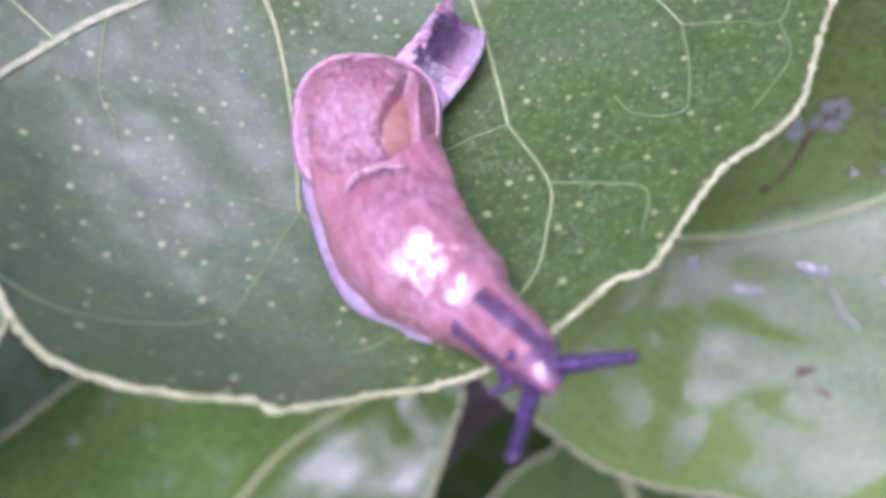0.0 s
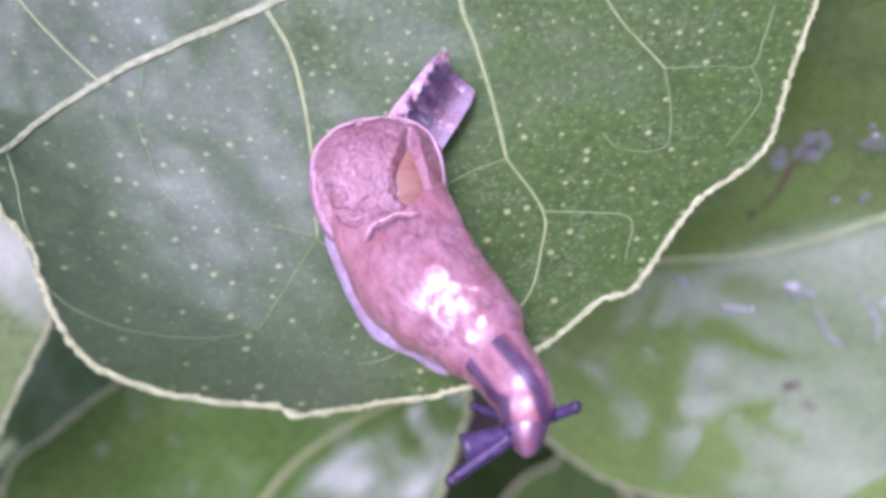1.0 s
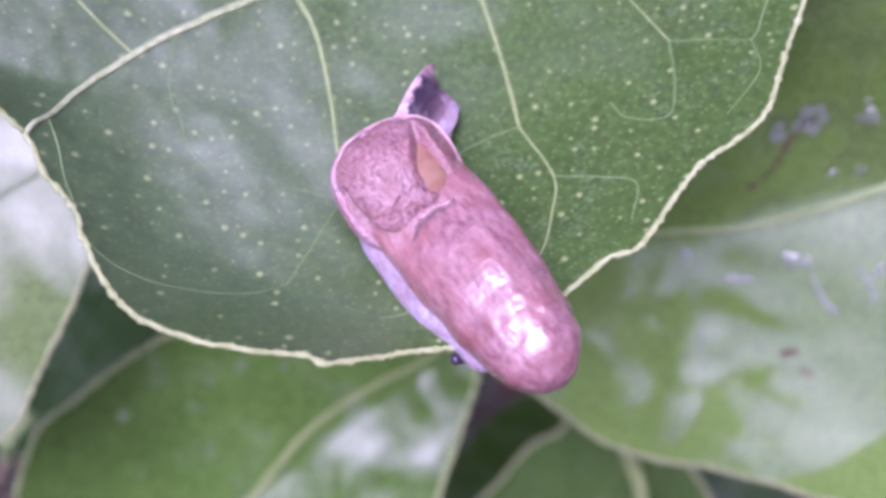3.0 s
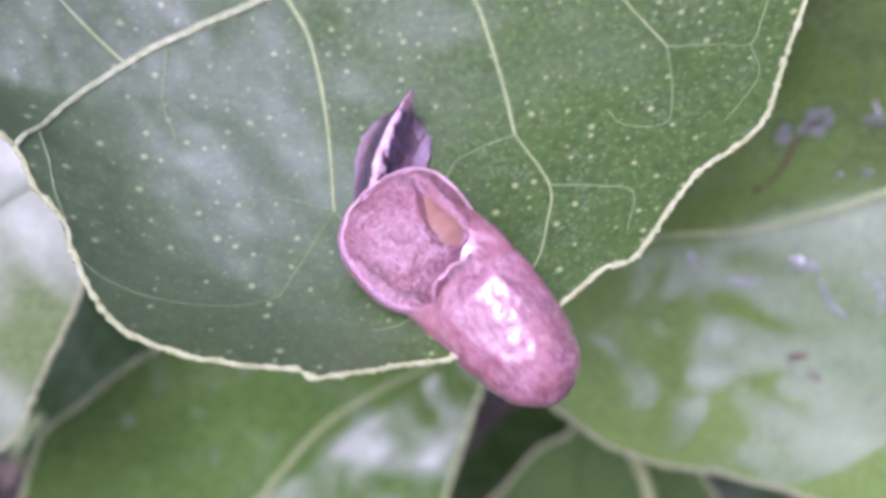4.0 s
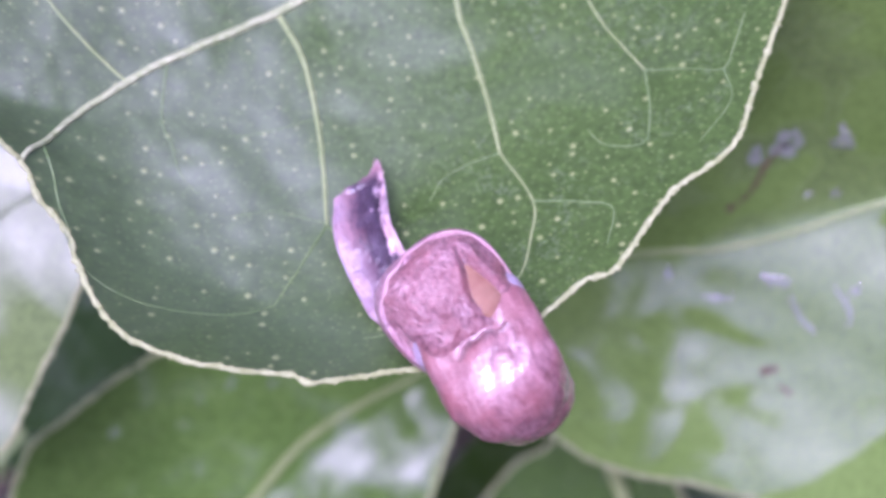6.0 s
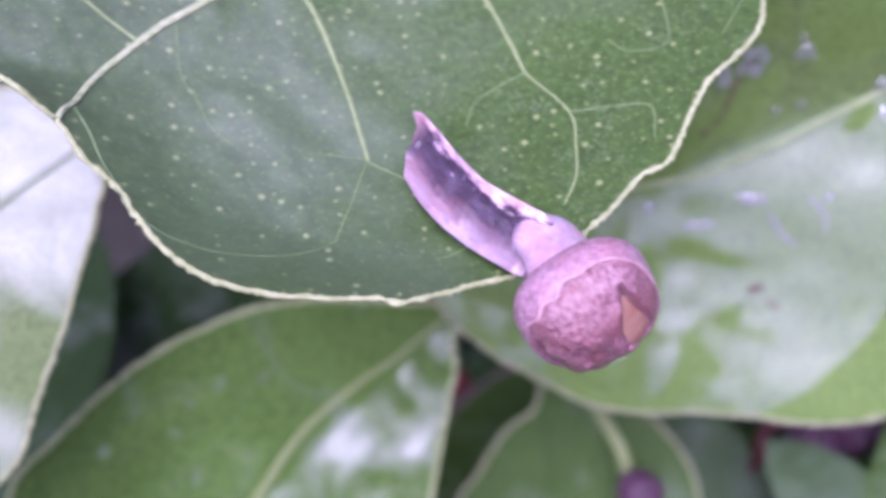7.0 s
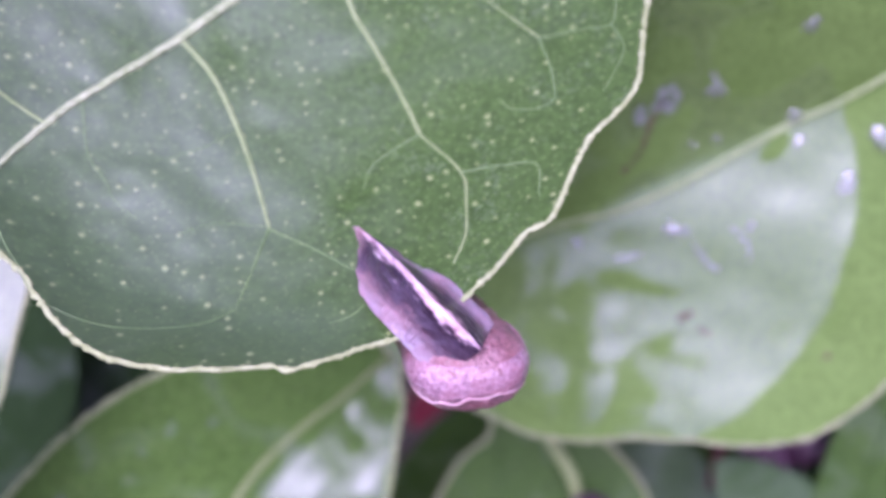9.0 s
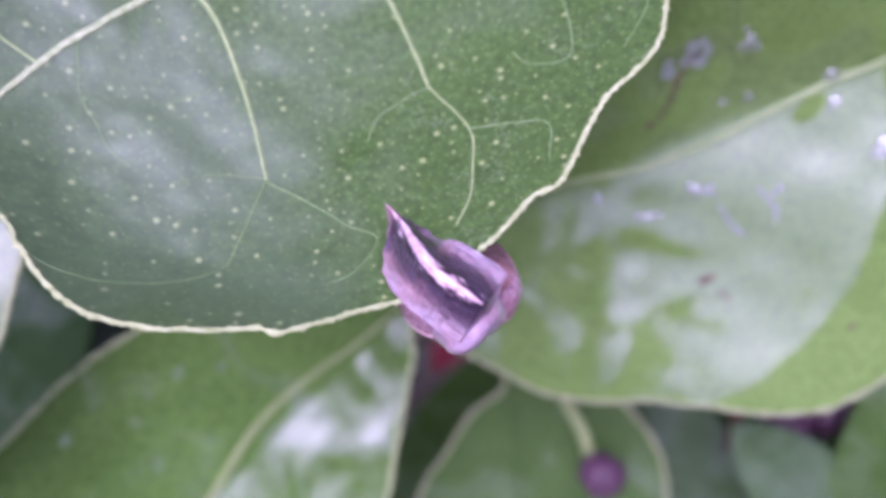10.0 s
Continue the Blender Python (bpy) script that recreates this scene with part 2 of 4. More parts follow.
def slug_skin(name, bands, noise_amp, along, rough, coat, grain=2300, bump=0.5, waves=4.5, mottle=1.0, tip=None, film=0.35):
    """Slug skin: colour bands over one axis of the resting body, granular relief, wet slime."""
    mat, n, l, p = nodes_of(name)
    c = coords(n, True)
    sep = n.new("ShaderNodeSeparateXYZ")
    l.new(c, sep.inputs[0])
    mp = n.new("ShaderNodeMapping")
    mp.inputs["Scale"].default_value = (along, 1, 1)
    l.new(c, mp.inputs["Vector"])
    streak = noise_of(n, l, mp.outputs[0], grain, 4, 0.65)
    soft = noise_of(n, l, c, 380, 3)
    vor = n.new("ShaderNodeTexVoronoi")
    vor.inputs["Scale"].default_value = grain * 1.1
    l.new(mp.outputs[0], vor.inputs["Vector"])
    axis, span, stops = bands
    h = mathed(n, l, "DIVIDE", sep.outputs[axis] if axis < 3 else mathed(n, l, "ABSOLUTE", sep.outputs[1]), span)
    h = mathed(n, l, "ADD", h, mathed(n, l, "MULTIPLY", mathed(n, l, "SUBTRACT", streak, 0.5), noise_amp))
    col = ramp(n, l, h, stops)
    if tip:
        near = n.new("ShaderNodeMapRange")
        near.inputs["From Min"].default_value, near.inputs["From Max"].default_value = 0.0010, 0.0026
        near.inputs["To Min"].default_value, near.inputs["To Max"].default_value = 0.85, 0.0
        l.new(sep.outputs[0], near.inputs[0])
        col = mixed(n, l, near.outputs[0], col, tip)
    dark = mixed(n, l, mottle, col, mixed(n, l, 1.0, col, (0.62, 0.50, 0.56), "MULTIPLY"))
    pale = mixed(n, l, 0.06, mixed(n, l, 1.0, col, (1.45, 1.5, 1.5), "MULTIPLY"), (0.80, 0.62, 0.66))
    f = ramp(n, l, streak, [(0.35, (0, 0, 0)), (0.68, (1, 1, 1))])
    col2 = mixed(n, l, f, dark, pale)
    col2 = mixed(n, l, ramp(n, l, soft, [(0.42, (0, 0, 0)), (0.62, (0.55, 0.55, 0.55))]), col2, mixed(n, l, 1.0, col, (0.95, 0.68, 0.62), "MULTIPLY"))
    l.new(col2, p.inputs["Base Color"])
    p.inputs["Roughness"].default_value = rough
    p.inputs["Specular IOR Level"].default_value = 0.35
    p.inputs["Coat Weight"].default_value = coat
    p.inputs["Coat Roughness"].default_value = 0.075
    p.inputs["Coat IOR"].default_value = 1.9
    p.inputs["Subsurface Weight"].default_value = 0.12
    p.inputs["Subsurface Radius"].default_value = (0.0010, 0.0005, 0.0005)
    p.inputs["Subsurface Scale"].default_value = 1.0
    height = mathed(n, l, "ADD", mathed(n, l, "MULTIPLY", vor.outputs["Distance"], -0.8), mathed(n, l, "ADD", streak, mathed(n, l, "MULTIPLY", soft, waves)))
    bumped(n, l, p, height, bump, 0.00022)
    # the slime lies smoother than the skin beneath it
    slime = n.new("ShaderNodeBump")
    slime.inputs["Strength"].default_value = bump
    slime.inputs["Distance"].default_value = 0.00022
    l.new(mathed(n, l, "ADD", mathed(n, l, "MULTIPLY", soft, waves * 1.25), mathed(n, l, "MULTIPLY", streak, film)), slime.inputs["Height"])
    l.new(slime.outputs[0], p.inputs["Coat Normal"])
    return mat


PINK = (0.325, 0.158, 0.172)
HUMP = (0.315, 0.152, 0.172)
MAT_PINK = slug_skin("slug_mantle_skin", (2, 0.004, [(0.0, PINK), (1.0, PINK)]), 0.2, 0.5, 0.46, 0.95, 2100, 0.42, 3.2, 0.75, film=0.5)
MAT_HUMP = slug_skin("slug_hump_skin", (2, 0.004, [(0.0, HUMP), (1.0, HUMP)]), 0.2, 0.9, 0.42, 0.7, 3000, 0.85, 1.6, 1.0, film=0.9)
MAT_SIDE = slug_skin("slug_foot_skin", (2, 0.004, [(0.0, (0.32, 0.275, 0.355)), (1.0, (0.38, 0.30, 0.37))]), 0.2, 0.6, 0.3, 0.5, 2300, 0.4, 2.0, 0.5)
MAT_RUMP = slug_skin("slug_rump_skin", (2, 0.004, [(0.0, (0.46, 0.33, 0.42)), (1.0, (0.50, 0.36, 0.43))]), 0.1, 0.6, 0.36, 0.5, 1500, 0.2, 3.0, 0.12)
LOBE = (0.39, 0.225, 0.28)
MAT_LOBE = slug_skin("slug_lobe_skin", (2, 0.004, [(0.0, LOBE), (1.0, LOBE)]), 0.2, 0.8, 0.42, 0.65, 2600, 0.7, 2.0, 0.8, film=1.3)
MAT_FOLD = slug_skin("slug_fold_skin", (2, 0.004, [(0.0, (0.34, 0.17, 0.185)), (1.0, (0.34, 0.17, 0.185))]), 0.2, 0.8, 0.4, 1.0, 2300, 0.45, 3.0, 0.8, film=0.7)
STRIPE = (0.07, 0.035, 0.08)
MAT_NECK = slug_skin("slug_neck_skin", (3, 0.003, [(0.0, PINK), (0.22, PINK), (0.30, STRIPE), (0.46, STRIPE), (0.58, PINK), (1.0, (0.42, 0.29, 0.38))]), 0.2, 0.3, 0.28, 0.6, 2300, 0.3, 3.0, 0.6)
MAT_HEAD = slug_skin("slug_head_skin", (3, 0.002, [(0.0, (0.30, 0.16, 0.20)), (0.35, (0.10, 0.055, 0.11)), (0.7, (0.16, 0.09, 0.16)), (1.0, (0.30, 0.19, 0.26))]), 0.6, 0.5, 0.28, 0.6, 1500, 0.5, 3.0, 0.8)
MAT_TAIL = slug_skin("slug_tail_skin", (2, 0.0036, [(0.0, (0.43, 0.355, 0.425)), (0.16, (0.41, 0.325, 0.39)), (0.25, (0.30, 0.22, 0.26)), (0.38, (0.16, 0.105, 0.14)), (0.50, (0.055, 0.033, 0.06)), (0.80, (0.035, 0.02, 0.045)), (0.90, (0.52, 0.37, 0.42)), (1.0, (0.66, 0.49, 0.52))]), 0.72, 0.36, 0.34, 0.4, 1500, 0.9, 3.0, 1.0, (0.56, 0.40, 0.44))


# ---------------- mesh helpers ----------------
def part(name, bm, material, parent, label="", rest=None):
    me = bpy.data.meshes.new(name)
    bm.to_mesh(me)
    bm.free()
    for f in me.polygons:
        f.use_smooth = True
    if rest is not None:
        a = me.attributes.new("rest", "FLOAT_VECTOR", "POINT")
        for d, v in zip(a.data, me.vertices):
            d.vector = v.co + Vector(rest)
    me.materials.append(material)
    ob = new(name, me)
    ob.parent = parent
    if label:
        tagged(ob, label)
    return ob


def spline(pts, n):
    """n points at even steps along a smooth curve through pts."""
    p = [np.array(q, float) for q in pts]
    p = [2 * p[0] - p[1]] + p + [2 * p[-1] - p[-2]]
    dense = []
    for i in range(1, len(p) - 2):
        for k in range(16):
            t = k / 16
            dense.append(0.5 * (2 * p[i] + (p[i + 1] - p[i - 1]) * t + (2 * p[i - 1] - 5 * p[i] + 4 * p[i + 1] - p[i + 2]) * t * t + (3 * p[i] - p[i - 1] - 3 * p[i + 1] + p[i + 2]) * t ** 3))
    dense.append(p[-2])
    dense = np.array(dense)
    run = np.r_[0, np.cumsum(np.linalg.norm(np.diff(dense, axis=0), axis=1))]
    at = np.linspace(0, run[-1], n)
    return np.stack([np.interp(at, run, dense[:, k]) for k in range(dense.shape[1])], 1)


def tube(pts, radii, sides=8, flat=1.0, bm=None):
    """A closed tube along 3D points."""
    bm = bm or bmesh.new()
    pts = [Vector(p) for p in pts]
    rings = []
    for i, p in enumerate(pts):
        d = (pts[min(i + 1, len(pts) - 1)] - pts[max(i - 1, 0)]).normalized()
        side = d.cross(Vector((0, 0, 1)))
        if side.length < 1e-6:
            side = Vector((1, 0, 0))
        side.normalize()
        up = side.cross(d)
        r = radii[i]
        rings.append([bm.verts.new(p + side * (r * math.cos(a)) + up * (r * flat * math.sin(a))) for a in (2 * math.pi * k / sides for k in range(sides))])
    for a, b in zip(rings, rings[1:]):
        for k in range(sides):
            bm.faces.new((a[k], a[(k + 1) % sides], b[(k + 1) % sides], b[k]))
    bm.faces.new(rings[0][::-1])
    bm.faces.new(rings[-1])
    return bm


def lofted(rings, bm=None):
    """A closed skin over rings of points."""
    bm = bm or bmesh.new()
    rs = [[bm.verts.new(p) for p in r] for r in rings]
    n = len(rs[0])
    for a, b in zip(rs, rs[1:]):
        for k in range(n):
            bm.faces.new((a[k], a[(k + 1) % n], b[(k + 1) % n], b[k]))
    bm.faces.new(rs[0][::-1])
    bm.faces.new(rs[-1])
    bmesh.ops.recalc_face_normals(bm, faces=bm.faces)
    return bm


def framed(at, way, up, first="way"):
    if first == "way":
        x = way.normalized()
        z = (up - up.dot(x) * x).normalized()
    else:
        z = up.normalized()
        x = (way - way.dot(z) * z).normalized()
    y = z.cross(x)
    return Matrix(((x[0], y[0], z[0], at[0]), (x[1], y[1], z[1], at[1]), (x[2], y[2], z[2], at[2]), (0, 0, 0, 1)))


# ---------------- leaves ----------------
def leaf(at, mid, low, up, height, material, label, veins=(), rim=0.3, rib=0.5, nt=70, nr=22, stalk=None, crinkle=0.10, rim_mat=None, vein_mat=None, rib_mat=None):
    """A leaf with midrib, side veins, thick pale margin and stalk. Outlines in mm from tip to base, in the leaf's own plane."""
    root = tagged(new("leaf"), label, "leaf", "leaves of the shrub")
    root.matrix_world = at
    m = spline(mid, nt)

    def z(x, y):
        q = noise.noise(Vector((x * 0.22, y * 0.22, 3.1))) * crinkle * 2.5 + noise.noise(Vector((x * 0.8, y * 0.8, 7.7))) * crinkle
        return height(x, y) + q

    bm = bmesh.new()
    edge = {}
    for side, outline in ((1, low), (-1, up)):
        s = spline(outline, nt)
        wob = [noise.noise(Vector((i * 0.55, side * 5.0, 1.0))) * 0.16 + noise.noise(Vector((i * 0.17, side * 9.0, 1.0))) * 0.2 for i in range(nt)]
        s = s + np.array(wob)[:, None] * np.array([0.6, 0.8])
        edge[side] = s
        for lift in (0.0, -0.28):
            grid = []
            for i in range(nt):
                row = []
                for k in range(nr + 1):
                    f = k / nr
                    x, y = m[i] + f * (s[i] - m[i])
                    row.append(bm.verts.new((x * MM, y * MM, (z(x, y) + lift) * MM)))
                grid.append(row)
            for i in range(nt - 1):
                for k in range(nr):
                    q = (grid[i][k], grid[i + 1][k], grid[i + 1][k + 1], grid[i][k + 1])
                    bm.faces.new(q if (side > 0) == (lift == 0.0) else q[::-1])
    bmesh.ops.remove_doubles(bm, verts=bm.verts, dist=1e-7)
    bmesh.ops.recalc_face_normals(bm, faces=bm.faces)
    part("blade", bm, material, root)
    for side in (1, -1):
        s = spline(edge[side], nt * 3)
        rr = [rim * MM * (1 + 0.6 * noise.noise(Vector((i * 0.35, side * 3.0, 2.0))) + 0.9 * noise.noise(Vector((i * 0.9, side, 4.0)))) for i in range(len(s))]
        s = s + np.array([[0.12 * noise.noise(Vector((i * 0.7, side, 8.0))), 0.24 * noise.noise(Vector((i * 0.7, side, 6.0)))] for i in range(len(s))])
        part("margin", tube([(x * MM, y * MM, (z(x, y) - 0.05) * MM) for x, y in s], rr, 8, 0.75), rim_mat or MAT_RIM_LOW, root, "pale leaf margin")
    rr = [rib * MM * (0.45 + 0.55 * min(1, i / nt * 2.2)) for i in range(nt)]
    part("midrib", tube([(x * MM, y * MM, z(x, y) * MM) for x, y in m], rr, 8, 0.6), rib_mat or vein_mat or material, root, "pale yellow-green midrib" if vein_mat or rib_mat else "")
    for r0, r1, pts in veins:
        s = spline(pts, 10 * len(pts))
        rr = [(0.78 if r0 > 0.25 else 0.60) * (r0 + (r1 - r0) * i / len(s)) * MM * (1 + 0.15 * noise.noise(Vector((i * 0.4, r0 * 9, 0)))) for i in range(len(s))]
        part("side_vein", tube([(x * MM, y * MM, (z(x, y) + 0.02) * MM) for x, y in s], rr, 6, 0.5), (vein_mat if r0 > 0.2 else MAT_VEIN_FINE) if vein_mat else material, root)
    if stalk:
        x, y = m[-1]
        a = np.array([x, y, z(x, y)])
        s = spline([a, *[np.array(q) for q in stalk]], 16)
        part("petiole", tube([q * MM for q in s], [1.0 * MM] * 16, 8), MAT_PETIOLE, root, "green leaf stalk")
    return root, lambda x, y: z(x, y)


def main_height(x, y):
    x, y = max(-34, min(30, x)), min(26, y)
    # the lower tip side curls up towards its margin
    curl = (math.hypot(x + 10, y - 8) - 13) / 7
    curl = max(0.0, min(1.3, curl)) ** 1.5 * max(0.0, min(3.2, -0.25 * x - 0.2)) if x < 0 and y < 8 else 0.0
    curl *= max(0.0, min(1.0, (8 - y) / 5))
    return curl + 2.36 + 0.138 * x - 0.054 * y + 0.00912 * x * x - 0.00413 * x * y + 0.00646 * y * y


leaf(pose(0, 0, 0.6),
     [(-29.2, 1.9), (-28.6, 4.4), (-27.4, 8.1), (-24.4, 11.9), (-21.8, 14.3), (-17.9, 17.2), (-13.8, 20.2), (0, 30), (20, 44), (44, 60)],
     [(-29.2, 1.9), (-28.5, 1.0), (-27.8, -0.4), (-26.4, -1.8), (-25.0, -4.2), (-23.7, -6.8), (-21.1, -10.2), (-19.0, -11.4), (-16.1, -12.2), (-13.0, -12.4), (-9.7, -12.2), (-9.2, -12.8), (-7.3, -12.4),
      (-3.9, -11.3), (-0.8, -10.6), (2.5, -9.6), (6.0, -7.6), (9.4, -4.9), (11.5, -4.3), (14.4, -0.3), (16.4, 2.0), (18.1, 2.9), (20.5, 4.8), (22.2, 9.0), (24.5, 14.5), (29, 25), (35, 38), (41, 50), (44, 60)],
     [(-29.2, 1.9), (-32, 4), (-36.5, 11), (-38, 20), (-36, 32), (-28, 46), (-12, 58), (10, 66), (30, 66), (44, 60)],
     main_height, MAT_LEAF, "broad dark green citrus leaf with pale oil spots, notched tip",
     veins=[(0.30, 0.16, [(-13.8, 20.2), (-11.6, 16.4), (-10.2, 11.2), (-9.4, 6.3), (-8.9, 1.7)]),
            (0.17, 0.10, [(-8.9, 1.7), (-10.6, -2.1), (-12.1, -5.4)]),
            (0.08, 0.05, [(-12.1, -5.4), (-14.4, -6.5), (-17.4, -7.0), (-21.3, -6.9), (-24.2, -5.4), (-26.0, -2.4), (-27.2, 1.0)]),
            (0.16, 0.08, [(-8.9, 1.6), (-6.1, -0.7), (-3.5, -3.3), (-1.5, -5.1), (-3.6, -7.8), (-5.6, -8.4)]),
            (0.30, 0.20, [(2.0, 31.4), (0.6, 26), (0.9, 21.2), (2.0, 17.6), (3.0, 13.7), (4.1, 7.7)]),
            (0.21, 0.10, [(4.1, 7.7), (6.4, 2.9), (6.1, -0.4), (5.4, -3.2), (4.0, -5.5)]),
            (0.15, 0.09, [(6.4, 2.9), (9.5, 2.2), (11.9, 1.2), (11.3, -1.9)]),
            (0.15, 0.06, [(4.1, 7.7), (1.7, 6.8), (-0.2, 5.7), (-1.2, 3.8)]),
            (0.24, 0.14, [(9.0, 36.3), (10.0, 26), (11.8, 19.8), (13.6, 16.2), (15.2, 13.3)]),
            (0.17, 0.08, [(15.2, 13.3), (15.2, 9.1), (14.5, 6.6), (11.8, 7.1), (10.7, 8.7)]),
            (0.13, 0.09, [(15.2, 13.3), (18.1, 12.5), (20.5, 11.6), (21.5, 13.6), (22.5, 16.2)]),
            (0.11, 0.06, [(20.5, 11.6), (20.7, 8.7), (18.2, 5.5)]),
            (0.22, 0.12, [(-24.4, 11.9), (-27.5, 14.2), (-29.7, 16.2), (-33, 20)]),
            (0.20, 0.10, [(-28.6, 4.4), (-27.5, 2.0), (-26.7, -0.4), (-25.2, -3.4)]),
            (0.12, 0.06, [(-21.7, 14.8), (-21.7, 9.6), (-20.6, 7.0), (-20.0, 5.2), (-18.5, 3.5)]),
            (0.08, 0.05, [(-8.9, 1.9), (-12.5, 2.6), (-15.5, 2.0)]),
            (0.10, 0.05, [(-10.2, 11.2), (-13.5, 9.6), (-16.8, 8.8)])],
     rim_mat=MAT_RIM, vein_mat=MAT_VEIN, rib_mat=MAT_RIB, rim=0.215, rib=0.56, nt=160, nr=48, stalk=[(50, 64, 12), (58, 68, 6)], crinkle=0.10)


def cupped(a, b, c=0.0):
    return lambda x, y: a * y * y + b * (abs(y) + 1) ** 0.5 + c * x * x


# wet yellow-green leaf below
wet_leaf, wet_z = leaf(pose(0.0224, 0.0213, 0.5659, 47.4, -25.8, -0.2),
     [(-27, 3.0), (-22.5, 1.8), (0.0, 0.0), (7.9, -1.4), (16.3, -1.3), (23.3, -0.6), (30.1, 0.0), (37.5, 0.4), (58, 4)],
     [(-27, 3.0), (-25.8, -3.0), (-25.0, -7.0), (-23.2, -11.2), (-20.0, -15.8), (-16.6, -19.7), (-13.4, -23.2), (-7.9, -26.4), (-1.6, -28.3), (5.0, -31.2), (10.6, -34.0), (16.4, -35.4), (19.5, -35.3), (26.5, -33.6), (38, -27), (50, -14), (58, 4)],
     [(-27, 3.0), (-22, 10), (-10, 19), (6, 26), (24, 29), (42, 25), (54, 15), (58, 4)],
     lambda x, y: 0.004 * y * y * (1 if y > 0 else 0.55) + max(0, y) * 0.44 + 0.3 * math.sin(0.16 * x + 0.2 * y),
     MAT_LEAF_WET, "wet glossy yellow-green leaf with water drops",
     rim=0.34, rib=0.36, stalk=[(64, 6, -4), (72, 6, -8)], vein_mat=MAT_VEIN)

# darker leaf beneath, pointing under the others
leaf(pose(0.0022, 0.0186, 0.5462, -30.6, 21.3, -148.4),
     [(-4, 1.5), (0, 0), (7.7, -0.8), (14.4, -2.0), (23.5, -2.4), (34.2, 0.0), (50, 4), (66, 8)],
     [(-4, 1.5), (0.9, 2.6), (3.2, 5.2), (6.5, 7.5), (12.8, 11.8), (19.9, 16.6), (32, 22), (48, 21), (60, 14), (66, 8)],
     [(-4, 1.5), (2, -5), (9.6, -13.2), (16.1, -18.2), (21.9, -20.5), (27.2, -22.2), (34.8, -23.2), (43.0, -23.1), (50.2, -22.4), (60, -14), (66, 8)],
     lambda x, y: 0.10 * abs(y) if y > 0 else 0.16 * abs(y) + 0.003 * y * y, MAT_LEAF_LOW, "dark green leaf with pale midrib and one half made glossy",
     veins=[(0.22, 0.08, [(23.5, -2.4), (25, -10), (31, -18)]), (0.2, 0.08, [(12, -1.6), (14, -9), (19, -15)]), (0.2, 0.08, [(34, 0), (38, -10), (46, -18)])],
     rim=0.36, rib=0.54, stalk=[(72, 9, -3), (80, 8, -8)], rib_mat=MAT_VEIN_LOW, rim_mat=MAT_RIM_PALE)

# pale shining leaf at the notched tip's side
leaf(pose(-0.0378, 0.0203, 0.5814, -7.4, 30.2, -104.6),
     [(-6, 6), (-2, 2.2), (2.2, -2.4), (9, -9), (22, -16), (40, -20)],
     [(-6, 6), (0.2, 5.6), (5.5, 5.0), (10, 4.1), (14.5, 3.4), (21.4, 1.7), (28.1, 0.0), (36, -8), (40, -20)],
     [(-6, 6), (-8, -2), (-6, -12), (2, -22), (16, -29), (30, -28), (40, -20)],
     lambda x, y: 0.006 * (y + 4) ** 2, MAT_LEAF_PALE, "pale green leaf shining with reflected sky", rim=0.3, rib=0.5, stalk=[(46, -22, -2), (54, -24, -6)])
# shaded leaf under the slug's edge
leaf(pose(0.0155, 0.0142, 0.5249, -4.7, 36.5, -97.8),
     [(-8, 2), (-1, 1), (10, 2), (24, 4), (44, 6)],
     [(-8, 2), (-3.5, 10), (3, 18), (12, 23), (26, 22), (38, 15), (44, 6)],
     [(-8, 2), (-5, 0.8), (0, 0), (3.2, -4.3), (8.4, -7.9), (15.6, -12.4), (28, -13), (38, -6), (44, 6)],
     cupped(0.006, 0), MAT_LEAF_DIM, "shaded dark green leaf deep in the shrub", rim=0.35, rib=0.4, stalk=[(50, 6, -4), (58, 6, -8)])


def plain_leaf(at, length, width, material, label, bend=0.004, skew=0.0, stalk=True):
    """A leaf of simple outline: tip at its origin, base along x."""
    L, w = length, width / 2
    mid = [(0, 0), (L * 0.3, skew), (L * 0.7, skew), (L, 0)]
    low = [(0, 0), (L * 0.12, w * 0.55), (L * 0.38, w), (L * 0.7, w * 0.85), (L * 0.92, w * 0.3), (L, 0)]
    up = [(x, -y) for x, y in low]
    return leaf(at, mid, low, up, lambda x, y: bend * y * y - 0.002 * x * x, material, label, rim_mat=material, rim=0.28, rib=0.45, nt=40, nr=10,
                veins=[(0.18, 0.08, [(L * f, skew), (L * f - 3, d * w * 0.45), (L * f - 8, d * w * 0.8)]) for f in (0.45, 0.65, 0.85) for d in (1, -1)],
                stalk=[(L + 5, 0, -2), (L + 10, 1, -5)] if stalk else None)


# inner leaves, their shade carried by the dark material
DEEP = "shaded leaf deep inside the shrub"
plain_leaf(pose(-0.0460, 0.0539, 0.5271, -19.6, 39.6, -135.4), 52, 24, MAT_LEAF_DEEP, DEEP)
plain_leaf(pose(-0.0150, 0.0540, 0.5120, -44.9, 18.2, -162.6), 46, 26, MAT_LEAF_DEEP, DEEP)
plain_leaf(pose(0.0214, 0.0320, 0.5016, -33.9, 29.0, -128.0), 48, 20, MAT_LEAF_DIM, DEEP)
plain_leaf(pose(0.0378, 0.0225, 0.5092, 18.3, 34.1, -77.8), 44, 26, MAT_LEAF_GREY, "grey-green leaf below the wet leaf")
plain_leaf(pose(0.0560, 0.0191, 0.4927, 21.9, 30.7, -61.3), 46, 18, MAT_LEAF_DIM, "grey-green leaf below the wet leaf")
plain_leaf(pose(0.0760, 0.0016, 0.5252, -13.3, 37.9, -137.5), 44, 22, MAT_LEAF_DEEP, "green leaf below the wet leaf")
